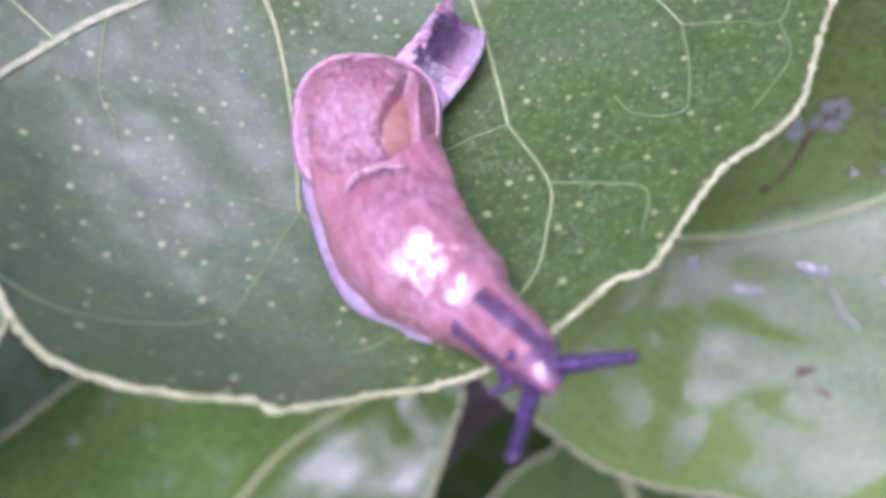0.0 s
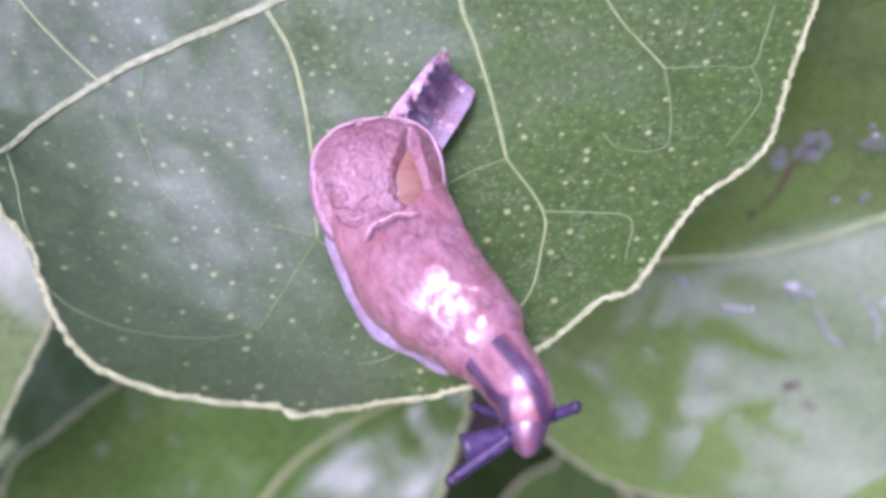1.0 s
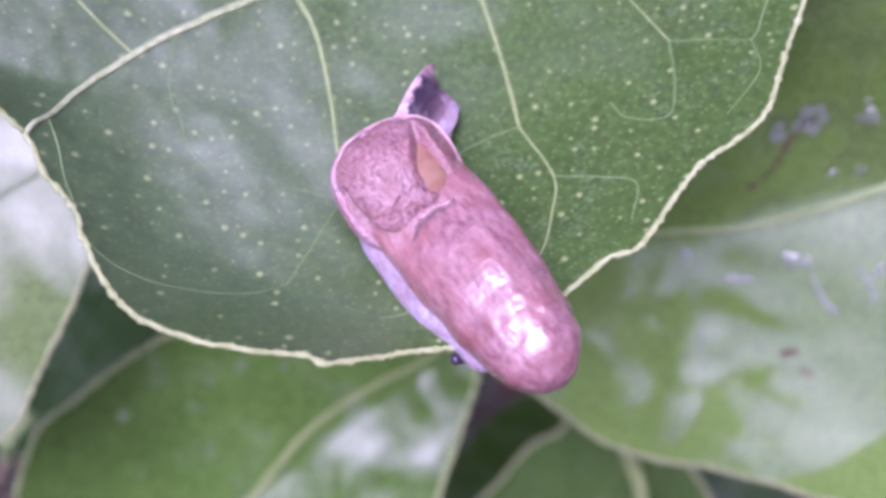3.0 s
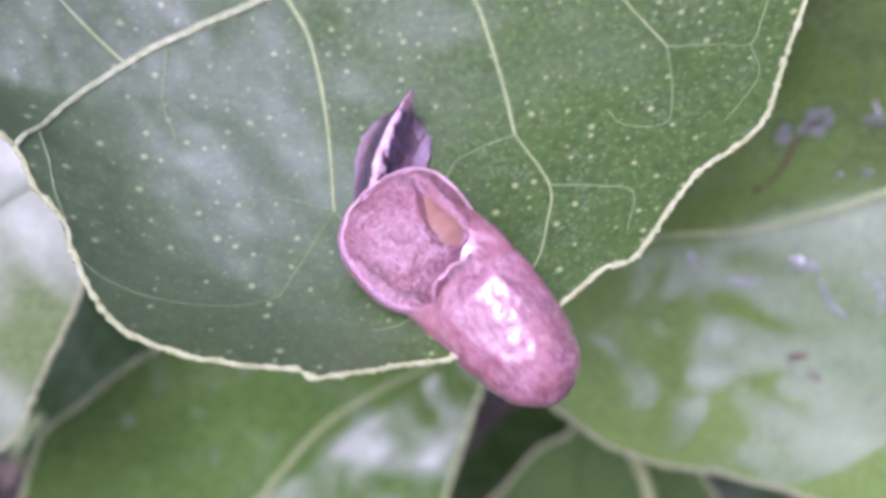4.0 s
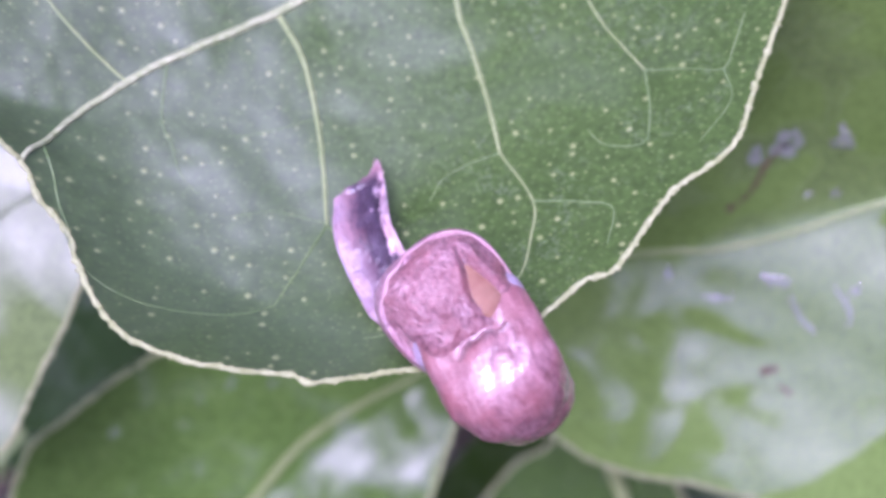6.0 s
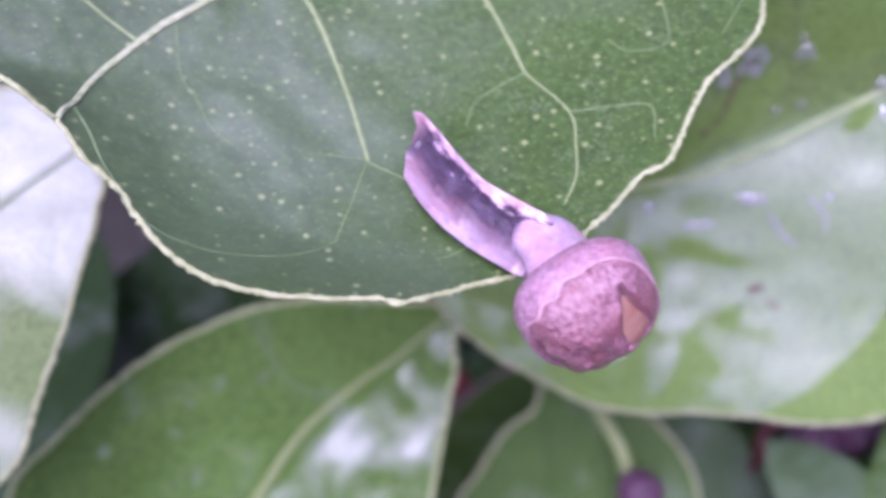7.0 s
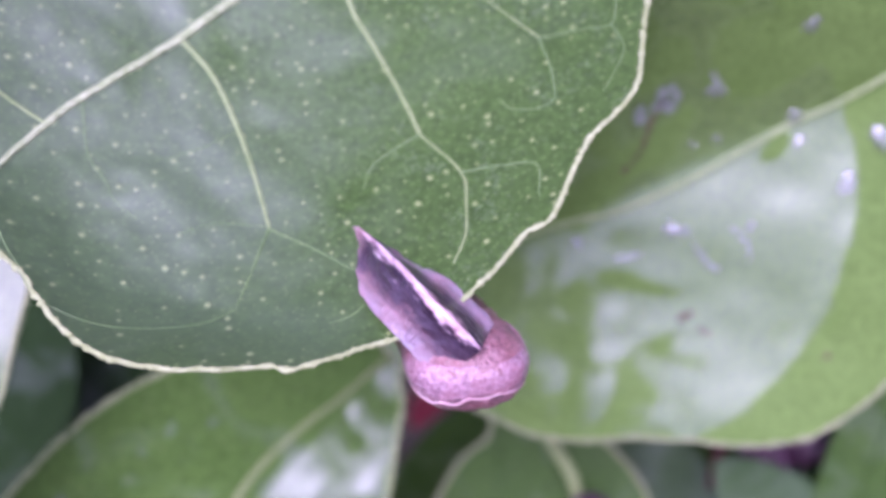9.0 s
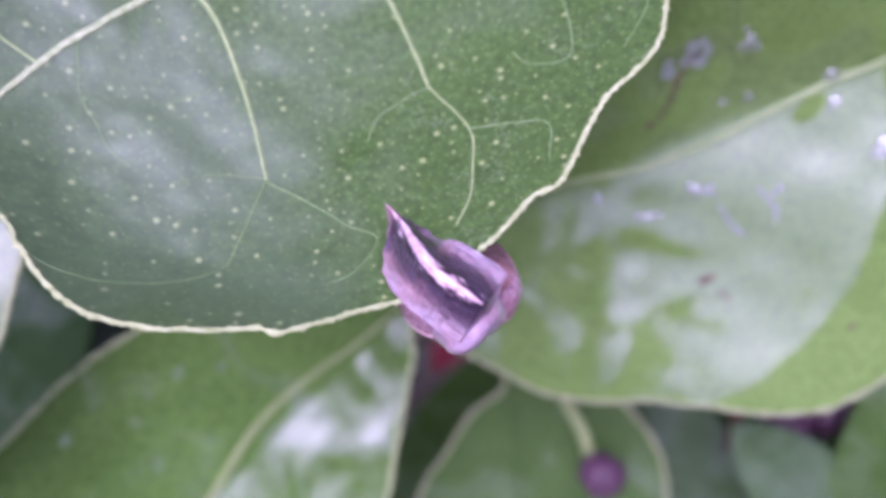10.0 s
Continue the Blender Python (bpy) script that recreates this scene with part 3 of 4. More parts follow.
plain_leaf(pose(0.0462, 0.0035, 0.5262, 28.3, 24.0, -46.0), 34, 13, MAT_LEAF_GREY, "narrow grey-green leaf below the wet leaf")
plain_leaf(pose(0.0732, 0.0088, 0.5431, 15.9, 43.8, -120.8), 48, 12, MAT_LEAF_DIM, "narrow dim green leaf beside the wet leaf")
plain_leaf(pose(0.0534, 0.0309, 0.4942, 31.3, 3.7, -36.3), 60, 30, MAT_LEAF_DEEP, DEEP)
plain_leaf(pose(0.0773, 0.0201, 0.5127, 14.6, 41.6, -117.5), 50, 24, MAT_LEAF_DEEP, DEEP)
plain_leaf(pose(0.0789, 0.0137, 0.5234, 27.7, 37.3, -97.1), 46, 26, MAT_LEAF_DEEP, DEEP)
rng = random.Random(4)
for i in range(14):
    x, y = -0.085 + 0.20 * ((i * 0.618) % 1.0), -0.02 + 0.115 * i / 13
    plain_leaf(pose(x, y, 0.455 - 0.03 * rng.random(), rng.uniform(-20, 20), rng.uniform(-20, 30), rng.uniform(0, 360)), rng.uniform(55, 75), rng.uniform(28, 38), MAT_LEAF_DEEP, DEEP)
# ---------------- ground ----------------
bm = bmesh.new()
bmesh.ops.create_grid(bm, x_segments=120, y_segments=120, size=60)
for v in bm.verts:
    v.co.z = noise.noise(v.co * 0.7) * 0.01
g = part("ground", bm, MAT_SOIL, None)
tagged(g, "dark bare soil beneath the shrub", "ground", kind="structure")

# ---------------- shrub wood ----------------
shrub = tagged(new("shrub_stem"), "brown woody shrub stem carrying the leaf twigs", "shrub")
shrub.matrix_world = pose(0.12, 0.13, 0)


def wood(name, pts, r0, r1, mat):
    s = spline([np.array(p) - np.array([0.12, 0.13, 0]) for p in pts], 30)
    part(name, tube(s, [r0 + (r1 - r0) * i / 29 for i in range(30)], 10), mat, shrub)


wood("trunk", [(0.12, 0.13, -0.02), (0.125, 0.135, 0.2), (0.115, 0.13, 0.4), (0.11, 0.125, 0.62), (0.10, 0.12, 0.7)], 0.012, 0.006, MAT_BARK)
for ob in list(scene.objects):
    if ob.name.startswith("petiole"):
        me = ob.data
        bpy.context.view_layer.update()
        end = ob.matrix_world @ me.vertices[len(me.vertices) - 1].co
        low = min(end.z - 0.05, 0.44)
        wood("branch", [(0.118, 0.13, low - 0.06), ((0.118 + end.x) / 2, (0.13 + end.y) / 2, low), tuple(end + Vector((0, 0, -0.02))), tuple(end)], 0.003, 0.0011, MAT_BARK)

# ---------------- young red stalk and flower buds ----------------
MAT_RED = grain_material("young_red_stalk", (0.20, 0.012, 0.025), (0.36, 0.03, 0.05), 900, 0.4)
MAT_RED_DULL = grain_material("dull_red_stalk", (0.07, 0.012, 0.016), (0.15, 0.03, 0.035), 900, 0.5)
MAT_BUD = grain_material("flower_bud_purple", (0.014, 0.006, 0.012), (0.16, 0.065, 0.115), 520, 0.38, 0.5)
shoot = tagged(new("young_shoot"), "dark red young shoot behind the leaves", "shoot")
shoot.matrix_world = pose(0.0190, 0.0873, 0.3620)
s = spline([(13.6, 17.5, 18.0), (8.6, 11.4, 12.0), (3.9, 5.6, 6.0), (0.0, 0.0, 0.0)], 30)
part("young_leaf", tube([q * MM for q in s], [(0.6 + 6.0 * math.sin(0.25 + i / 29 * 2.75) ** 0.8) * MM for i in range(30)], 12), MAT_RED, shoot, "rolled dark red young leaf")
s = spline([(0.6, 0.8, 0.3), (-2, -3, -12), (-1, 2, -45), (3, 8, -100)], 30)
part("stalk", tube([q * MM for q in s], [0.8 * MM] * 30, 8), MAT_BARK, shoot, "thin grey-brown stalk")


def bud(at, size, stem, label="dark purple flower bud of small overlapping bracts on a pale stalk"):
    """A round flower bud: small cupped bracts in a spiral over a dark core, on a pale stalk."""
    root = tagged(new("flower_bud"), label, "flower bud", "flower buds")
    root.matrix_world = pose(*at)
    bm = bmesh.new()
    bmesh.ops.create_uvsphere(bm, u_segments=16, v_segments=12, radius=0.86 * size * MM)
    part("core", bm, MAT_BUD, root)
    first = None
    for k in range(34):
        z = 1 - 2 * (k + 0.5) / 34
        a = k * 2.39996
        out = Vector((math.sqrt(1 - z * z) * math.cos(a), math.sqrt(1 - z * z) * math.sin(a), z))
        if first is None:
            rows = []
            for i in range(6):
                f = i / 5
                w = 0.36 * size * math.sin(math.pi * (0.10 + 0.82 * f))
                rows.append([Vector((size * (f - 0.5) * 0.72, w * math.cos(2 * math.pi * q / 10), 0.20 * size * math.sin(math.pi * (0.15 + 0.75 * f)) * (0.35 + math.sin(2 * math.pi * q / 10)))) * MM for q in range(10)])
            ob = part("bract", lofted(rows), MAT_BUD, root)
            first = ob.data
        else:
            ob = new("bract", first)
            ob.parent = root
        ob.matrix_local = framed(out * (0.86 + 0.22 * noise.noise(out * 3)) * size * MM, Vector((0.2, 0.1, 1)) if abs(z) < 0.9 else Vector((1, 0, 0)), out, "up")
    s = spline([(0, 0, -0.6 * size), *stem], 20)
    part("stalk", tube([np.array(q) * MM for q in s], [0.95 * MM] * 20, 8), MAT_VEIN_LOW, root, "pale green stalk")
    return root


bud((0.0264, -0.0009, 0.5267), 2.9, [(-1.0, 3, -0.5), (-1.8, 5.4, 2.8), (-3.2, 10, 3.2), (-4, 15, 2)])
bud((0.0580, 0.0062, 0.5150), 3.9, [(0, 2, -4), (2, 6, -20), (4, 10, -45)], "dark purple flower bud deep in the shrub")
bud((0.0652, 0.0060, 0.5160), 3.4, [(0, 2, -4), (2, 6, -20), (4, 10, -45)], "dark purple flower bud deep in the shrub")
twig = tagged(new("young_shoot"), "dark red young shoot among purple buds", "shoot")
twig.matrix_world = pose(0.0539, 0.0114, 0.5093)
s = spline([(6, 2, 6), (2.5, 0.6, 2), (0, 0, 0), (-1, -3, -8), (0, 3, -40)], 30)
part("stalk", tube([q * MM for q in s], [(1.1 - 0.5 * i / 29) * MM for i in range(30)], 10), MAT_RED_DULL, twig, "dark red young stalk")

# ---------------- water and specks on the wet leaf ----------------
MAT_WATER, n, l, p = nodes_of("water")
p.inputs["Base Color"].default_value = (0.97, 1.0, 0.93, 1)
p.inputs["Transmission Weight"].default_value = 0.86
p.inputs["IOR"].default_value = 1.38
p.inputs["Coat Weight"].default_value = 1.0
p.inputs["Coat IOR"].default_value = 2.2
p.inputs["Coat Roughness"].default_value = 0.08
p.inputs["Roughness"].default_value = 0.03
MAT_RESIDUE = grain_material("dried_film", (0.15, 0.185, 0.125), (0.25, 0.275, 0.235), 700, 0.4, 0.2)
MAT_SPECK = grain_material("dry_brown_debris", (0.05, 0.03, 0.02), (0.16, 0.09, 0.06), 1500, 0.8)


def blob(x, y, rx, ry, h, turn, seed, name, label, category, mat, group):
    """A flat-bottomed rounded drop or crumb that lies on the wet leaf."""
    rows = []
    for i in range(7):
        v = math.pi / 2 * i / 7
        row = []
        for k in range(20):
            a = 2 * math.pi * k / 20
            r = 1 + 0.6 * noise.noise(Vector((math.cos(a) * 1.3, math.sin(a) * 1.3, seed)))
            dx, dy = rx * r * math.cos(a) * math.cos(v), ry * r * math.sin(a) * math.cos(v)
            c, s = math.cos(turn), math.sin(turn)
            px, py = x + dx * c - dy * s, y + dx * s + dy * c
            row.append(Vector((dx * c - dy * s, dx * s + dy * c, wet_z(px, py) - wet_z(x, y) + h * math.sin(v) - 0.03)) * MM)
        rows.append(row)
    ob = part(name, lofted(rows), mat, None)
    ob.matrix_world = wet_leaf.matrix_world @ Matrix.Translation(Vector((x, y, wet_z(x, y))) * MM)
    return tagged(ob, label, category, group)


DROPS = [(2.2, -3.1, 0.9, 0.45), (20.9, -9.3, 0.8, 0.5), (32.4, -8.9, 1.5, 1.2), (30.1, 0.6, 1.0, 0.8),
         (34.6, 10.3, 1.2, 0.8), (23.4, 7.7, 1.0, 1.0), (23.6, 9.4, 0.5, 0.5), (37.6, -5.3, 1.0, 1.9), (29.4, -2.2, 0.9, 0.6), (18.8, 2.5, 0.5, 0.4), (21.5, 1.9, 0.7, 0.5)]
for i, (x, y, rx, ry) in enumerate(DROPS):
    blob(x, y, rx, ry, 0.40 * ry, (1.4, 0.6, 0.2, 0.9, 0.3, 1.2, 0.0, 0.1, 0.5, 0.0, 0.4)[i], i * 1.7, "water_drop", "clear water drop on the wet leaf", "water drop", MAT_WATER, "water drops on the wet leaf")


def ridge_on_leaf(name, line, width, height, seed, mat):
    """A low uneven ridge that follows a line on the wet leaf."""
    s = spline(line, 36)
    ox, oy = s[0]
    rows = []
    for i, (x, y) in enumerate(s):
        f = i / 35
        dx, dy = s[min(i + 1, 35)] - s[max(i - 1, 0)]
        ln = math.hypot(dx, dy)
        w = width * (0.18 + 0.82 * math.sin(math.pi * (0.04 + 0.92 * f)) ** 0.6) * (1 + 0.75 * noise.noise(Vector((f * 5.5, seed, 2.0))))
        row = []
        for k in range(14):
            a = 2 * math.pi * k / 14
            c, u = math.cos(a), max(-0.2, math.sin(a))
            px, py = x - dy / ln * w * c, y + dx / ln * w * c
            row.append(Vector((px - ox, py - oy, wet_z(px, py) - wet_z(ox, oy) + height * (w / width) * u)) * MM)
        rows.append(row)
    ob = part(name, lofted(rows), mat, None)
    ob.matrix_world = wet_leaf.matrix_world @ Matrix.Translation(Vector((ox, oy, wet_z(ox, oy))) * MM)
    return ob


def trickle(line, width, height, seed):
    return tagged(ridge_on_leaf("water_drop", line, width, height, seed, MAT_WATER), "clear water trickle drawn out on the wet leaf", "water drop", "water drops on the wet leaf")


trickle([(11.9, -5.4), (13.3, -6.4), (14.8, -7.0)], 0.75, 0.20, 1.0)
trickle([(14.4, -8.2), (14.6, -10.0), (15.1, -11.8), (16.1, -13.2)], 0.36, 0.12, 4.0)
trickle([(5.2, -6.5), (6.8, -7.2), (8.4, -7.4)], 0.42, 0.12, 7.0)
trickle([(19.0, -8.2), (20.0, -11.0), (19.4, -13.0)], 0.26, 0.10, 12.0)

for x, y, rx, ry, turn, seed in ((18.0, 8.9, 2.5, 1.6, 0.4, 3.3), (14.9, 8.5, 1.5, 0.9, 1.1, 8.1)):
    blob(x, y, rx, ry, 0.07, turn, seed, "residue_patch", "thin grey dried film on the wet leaf", "dried film", MAT_RESIDUE, "dried patches on the wet leaf")
tagged(ridge_on_leaf("debris_thread", [(11.3, 3.2), (13.2, 4.4), (14.7, 6.0), (15.8, 7.4), (18.0, 9.1)], 0.22, 0.16, 3.0, MAT_SPECK), "thin dark thread of dead plant matter on the wet leaf", "debris", "specks on the wet leaf")

for i, (x, y, rx, ry) in enumerate([(10.0, -16.6, 1.0, 0.45), (11.4, -19.2, 1.1, 0.18), (23.2, -27.3, 0.5, 0.4), (10.8, 3.2, 0.5, 0.35)]):
    blob(x, y, rx, ry, 0.25, (0.1, -0.9, 0.4, 0.8)[i], 9 + i, "debris_speck", "dry brown speck of plant debris on the leaf", "debris", MAT_SPECK, "specks on the wet leaf")

# ---------------- slug ----------------
slug = tagged(new("slug"), "wet pink semi-slug with dark keeled tail crawling over the leaf edge", "slug")
slug.matrix_world = pose(0, 0, 0.6)
STANCES = []


def stance(t, line, ups, ahead, tips):
    """The slug's attitude at t: its centre line from tail tip to head, its upward ways, the hump's way ahead, the tips of its tentacles (mm)."""
    STANCES.append((t, [Vector(p) * MM for p in line], [Vector(u) for u in ups], Vector(ahead), [Vector(p) * MM for p in tips]))


stance(0.0, ((1.0, 15.7, 3.7), (-0.5, 12.2, 4.1), (-2.6, 9.6, 3.6), (-4.7, 6.0, 5.1), (-2.7, -1.7, 4.8), (0.3, -5.2, 4.6), (3.6, -8.8, 5.9), (4.8, -10.9, 6.8)),
       ((-0.75, -0.05, 0.66), (0.05, -0.33, 0.94), (-0.15, -0.42, 0.89), (-0.10, -0.67, 0.73)),
       (-0.05, -0.86, -0.51), ((9.2, -11.4, 9.3), (3.3, -16.0, 7.7), (2.5, -11.8, 5.6), (6.0, -11.2, 6.2)))
stance(0.5, ((0.5, 16.6, 3.9), (-1.2, 12.8, 4.1), (-3.5, 9.6, 3.6), (-4.9, 5.0, 5.1), (-2.4, -2.5, 4.9), (0.6, -6.5, 4.8), (3.4, -10.4, 5.7), (4.2, -12.5, 6.0)),
       ((-0.64, -0.04, 0.77), (0.05, -0.35, 0.94), (-0.15, -0.43, 0.89), (-0.10, -0.69, 0.72)),
       (0.12, -0.84, -0.53), ((8.5, -13.0, 8.0), (1.2, -16.0, 5.6), (1.5, -11.4, 4.6), (5.8, -12.7, 5.8)))
stance(1.0, ((0.1, 15.0, 3.6), (-1.5, 11.8, 3.8), (-3.6, 8.3, 3.5), (-4.7, 4.2, 5.1), (-2.1, -2.9, 5.0), (1.3, -6.7, 4.9), (4.2, -10.9, 5.6), (4.6, -13.2, 5.3)),
       ((-0.64, -0.00, 0.77), (0.06, -0.34, 0.94), (-0.15, -0.43, 0.89), (-0.09, -0.69, 0.72)),
       (0.15, -0.84, -0.52), ((7.5, -12.1, 5.4), (0.3, -16.4, 5.0), (1.6, -11.3, 3.5), (6.0, -12.5, 4.5)))
stance(1.5, ((-0.2, 14.2, 3.4), (-1.9, 10.5, 3.8), (-4.4, 7.3, 3.3), (-5.3, 2.6, 5.0), (-1.9, -3.5, 5.1), (1.7, -7.7, 5.3), (4.7, -11.8, 5.8), (4.5, -13.6, 4.8)),
       ((-0.63, -0.03, 0.77), (0.06, -0.33, 0.94), (-0.14, -0.42, 0.90), (-0.09, -0.67, 0.73)),
       (0.36, -0.80, -0.48), ((7.0, -9.8, 3.7), (-0.5, -15.9, 4.8), (1.4, -11.2, 3.0), (5.6, -12.8, 4.0)))
stance(2.0, ((-0.6, 13.4, 3.1), (-2.6, 9.9, 4.1), (-5.2, 6.8, 3.3), (-5.0, 1.9, 5.1), (-0.8, -4.6, 5.3), (3.5, -10.5, 5.5), (4.3, -11.9, 5.7), (4.0, -12.6, 4.0)),
       ((-0.59, -0.14, 0.80), (0.07, -0.32, 0.94), (-0.13, -0.41, 0.90), (-0.08, -0.67, 0.74)),
       (0.48, -0.75, -0.45), ((6.1, -7.7, 2.5), (-1.7, -13.8, 3.7), (2.1, -12.5, 3.3), (4.5, -12.9, 3.7)))
stance(2.5, ((-1.4, 12.6, 3.1), (-3.1, 9.2, 3.6), (-5.2, 6.3, 2.9), (-5.0, 2.4, 5.1), (-0.6, -4.6, 5.4), (3.8, -11.4, 5.8), (4.5, -12.6, 5.7), (4.3, -12.8, 3.7)),
       ((-0.63, -0.05, 0.77), (0.05, -0.33, 0.94), (-0.15, -0.42, 0.90), (-0.10, -0.67, 0.73)),
       (0.43, -0.77, -0.47), ((6.1, -13.3, 4.2), (-2.4, -11.3, 2.8), (3.4, -12.7, 3.1), (4.5, -13.2, 3.3)))
stance(4.0, ((-3.6, 9.5, 3.8), (-5.1, 6.0, 3.2), (-5.8, 2.4, 2.3), (-3.3, -2.5, 5.3), (1.2, -6.6, 4.1), (4.7, -10.4, 2.6), (4.8, -10.5, 2.1), (4.9, -10.4, 1.6)),
       ((-0.13, -0.21, 0.97), (0.07, -0.32, 0.94), (0.19, -0.82, 0.54), (-0.08, -0.67, 0.74)),
       (0.62, -0.67, -0.41), ((5.0, -10.9, 2.0), (4.8, -10.8, 2.0), (5.1, -10.7, 1.7), (4.8, -10.7, 1.6)))
stance(4.5, ((-4.2, 9.2, 4.1), (-5.8, 5.9, 3.0), (-6.1, 0.8, 2.7), (-3.0, -3.2, 5.4), (1.5, -7.6, 4.3), (4.7, -11.3, 2.6), (4.9, -11.5, 2.1), (4.9, -11.5, 1.7)),
       ((-0.02, -0.21, 0.98), (0.06, -0.33, 0.94), (0.18, -0.82, 0.54), (-0.09, -0.67, 0.74)),
       (0.63, -0.67, -0.41), ((5.1, -11.9, 2.1), (4.8, -11.8, 2.0), (5.1, -11.7, 1.8), (4.9, -11.7, 1.7)))
stance(5.0, ((-4.4, 7.7, 3.7), (-5.6, 3.8, 2.7), (-4.4, -2.5, 2.6), (-1.5, -5.4, 5.8), (2.6, -10.0, 4.9), (4.9, -11.6, 2.7), (5.0, -11.7, 2.2), (5.1, -11.7, 1.7)),
       ((0.05, -0.19, 0.98), (0.06, -0.34, 0.94), (0.18, -0.83, 0.53), (-0.09, -0.69, 0.72)),
       (0.62, -0.63, -0.46), ((5.3, -12.1, 2.2), (5.0, -12.1, 2.1), (5.3, -12.0, 1.8), (5.0, -12.0, 1.8)))
stance(6.3, ((-6.2, 5.4, 2.4), (-4.8, -0.7, 3.1), (-0.5, -6.5, 3.9), (1.4, -9.0, 6.9), (4.1, -12.6, 5.8), (5.4, -12.2, 0.3), (4.0, -9.3, -1.6), (2.7, -7.4, -3.1)),
       ((0.67, -0.07, 0.74), (0.20, -0.62, 0.74), (0.40, -0.80, 0.30), (0.01, -0.30, -0.90)),
       (0.56, -0.50, -0.66), ((2.9, -8.1, -2.7), (2.6, -8.1, -2.8), (3.0, -7.9, -3.0), (2.6, -7.9, -3.1)))
stance(6.5, ((-5.9, 5.0, 2.7), (-4.1, -1.7, 3.1), (1.2, -7.6, 4.7), (2.8, -11.6, 6.9), (5.4, -12.6, 3.9), (5.2, -11.1, -0.1), (3.7, -8.5, -2.9), (1.9, -6.0, -4.7)),
       ((0.65, -0.02, 0.76), (0.26, -0.76, 0.60), (0.57, -0.82, -0.08), (0.01, -0.07, -1.00)),
       (0.52, -0.41, -0.75), ((2.1, -6.7, -4.3), (1.8, -6.7, -4.4), (2.2, -6.6, -4.6), (1.8, -6.5, -4.7)))
stance(7.0, ((-5.4, 3.2, 3.2), (-2.7, -4.0, 4.2), (1.4, -9.3, 5.5), (2.9, -14.4, 5.7), (4.5, -12.4, 1.5), (4.4, -7.8, -1.9), (3.4, -4.0, -4.2), (2.0, -0.5, -5.8)),
       ((0.43, -0.29, 0.85), (0.13, -0.96, 0.26), (0.22, -0.70, -0.68), (0.03, -0.06, -1.00)),
       (0.43, -0.07, -0.90), ((1.9, 0.3, -6.3), (1.0, 1.5, -6.5), (2.0, 0.6, -6.6), (1.1, 1.7, -6.8)))
stance(7.5, ((-5.2, 2.0, 2.8), (-2.0, -4.5, 4.5), (2.1, -9.4, 5.6), (3.5, -14.5, 4.7), (4.5, -12.1, 0.5), (4.0, -6.8, -2.7), (2.9, -2.7, -4.9), (1.8, 0.6, -5.9)),
       ((0.40, -0.36, 0.84), (-0.01, -0.98, -0.18), (0.09, -0.58, -0.81), (0.01, -0.06, -1.00)),
       (0.28, 0.21, -0.94), ((1.7, 1.2, -6.1), (0.9, 2.5, -6.3), (1.8, 1.5, -6.4), (0.9, 2.7, -6.6)))
stance(8.0, ((-4.7, 1.2, 2.0), (-1.6, -5.8, 5.3), (1.9, -11.3, 6.6), (3.5, -14.1, 2.4), (3.8, -11.5, -0.8), (2.6, -6.6, -3.5), (1.4, -2.5, -5.2), (0.3, 0.6, -6.1)),
       ((0.43, -0.50, 0.75), (-0.06, -0.88, -0.48), (0.02, -0.46, -0.89), (0.01, -0.04, -1.00)),
       (0.17, 0.50, -0.85), ((0.2, 1.3, -6.4), (-0.7, 2.5, -6.5), (0.3, 1.5, -6.7), (-0.6, 2.7, -6.8)))
stance(8.5, ((-3.7, -0.2, 2.2), (-0.4, -7.4, 5.5), (2.7, -12.0, 4.4), (3.6, -12.7, 0.9), (3.4, -8.6, -2.2), (2.3, -4.0, -4.4), (1.1, -0.8, -5.6), (-0.2, 2.2, -6.3)),
       ((0.35, -0.50, 0.79), (-0.13, -0.68, -0.72), (-0.05, -0.31, -0.95), (0.00, -0.04, -1.00)),
       (0.05, 0.73, -0.68), ((-0.3, 2.7, -6.4), (-1.2, 3.9, -6.5), (-0.3, 2.9, -6.7), (-1.2, 4.1, -6.8)))
stance(9.0, ((-2.4, -1.8, 3.1), (0.5, -8.4, 5.3), (3.5, -12.1, 3.5), (3.7, -11.4, 0.2), (3.3, -8.1, -2.7), (2.0, -3.6, -4.5), (0.7, -0.3, -5.7), (-0.2, 2.5, -6.3)),
       ((0.25, -0.54, 0.80), (-0.10, -0.54, -0.84), (-0.04, -0.24, -0.97), (-0.00, -0.05, -1.00)),
       (0.02, 0.83, -0.56), ((-0.1, 3.1, -6.4), (-1.1, 4.3, -6.5), (-0.1, 3.3, -6.7), (-1.1, 4.5, -6.8)))
stance(9.5, ((-1.2, -3.2, 3.6), (0.9, -8.8, 5.4), (3.7, -11.6, 3.9), (3.4, -10.3, -0.3), (2.8, -7.6, -3.1), (1.5, -3.1, -4.8), (-0.0, 0.1, -5.8), (-1.0, 2.9, -6.4)),
       ((0.19, -0.58, 0.79), (-0.08, -0.43, -0.90), (-0.04, -0.20, -0.98), (-0.01, -0.06, -1.00)),
       (-0.02, 0.90, -0.43), ((-0.9, 3.4, -6.5), (-1.9, 4.6, -6.6), (-0.9, 3.6, -6.8), (-1.8, 4.8, -6.9)))
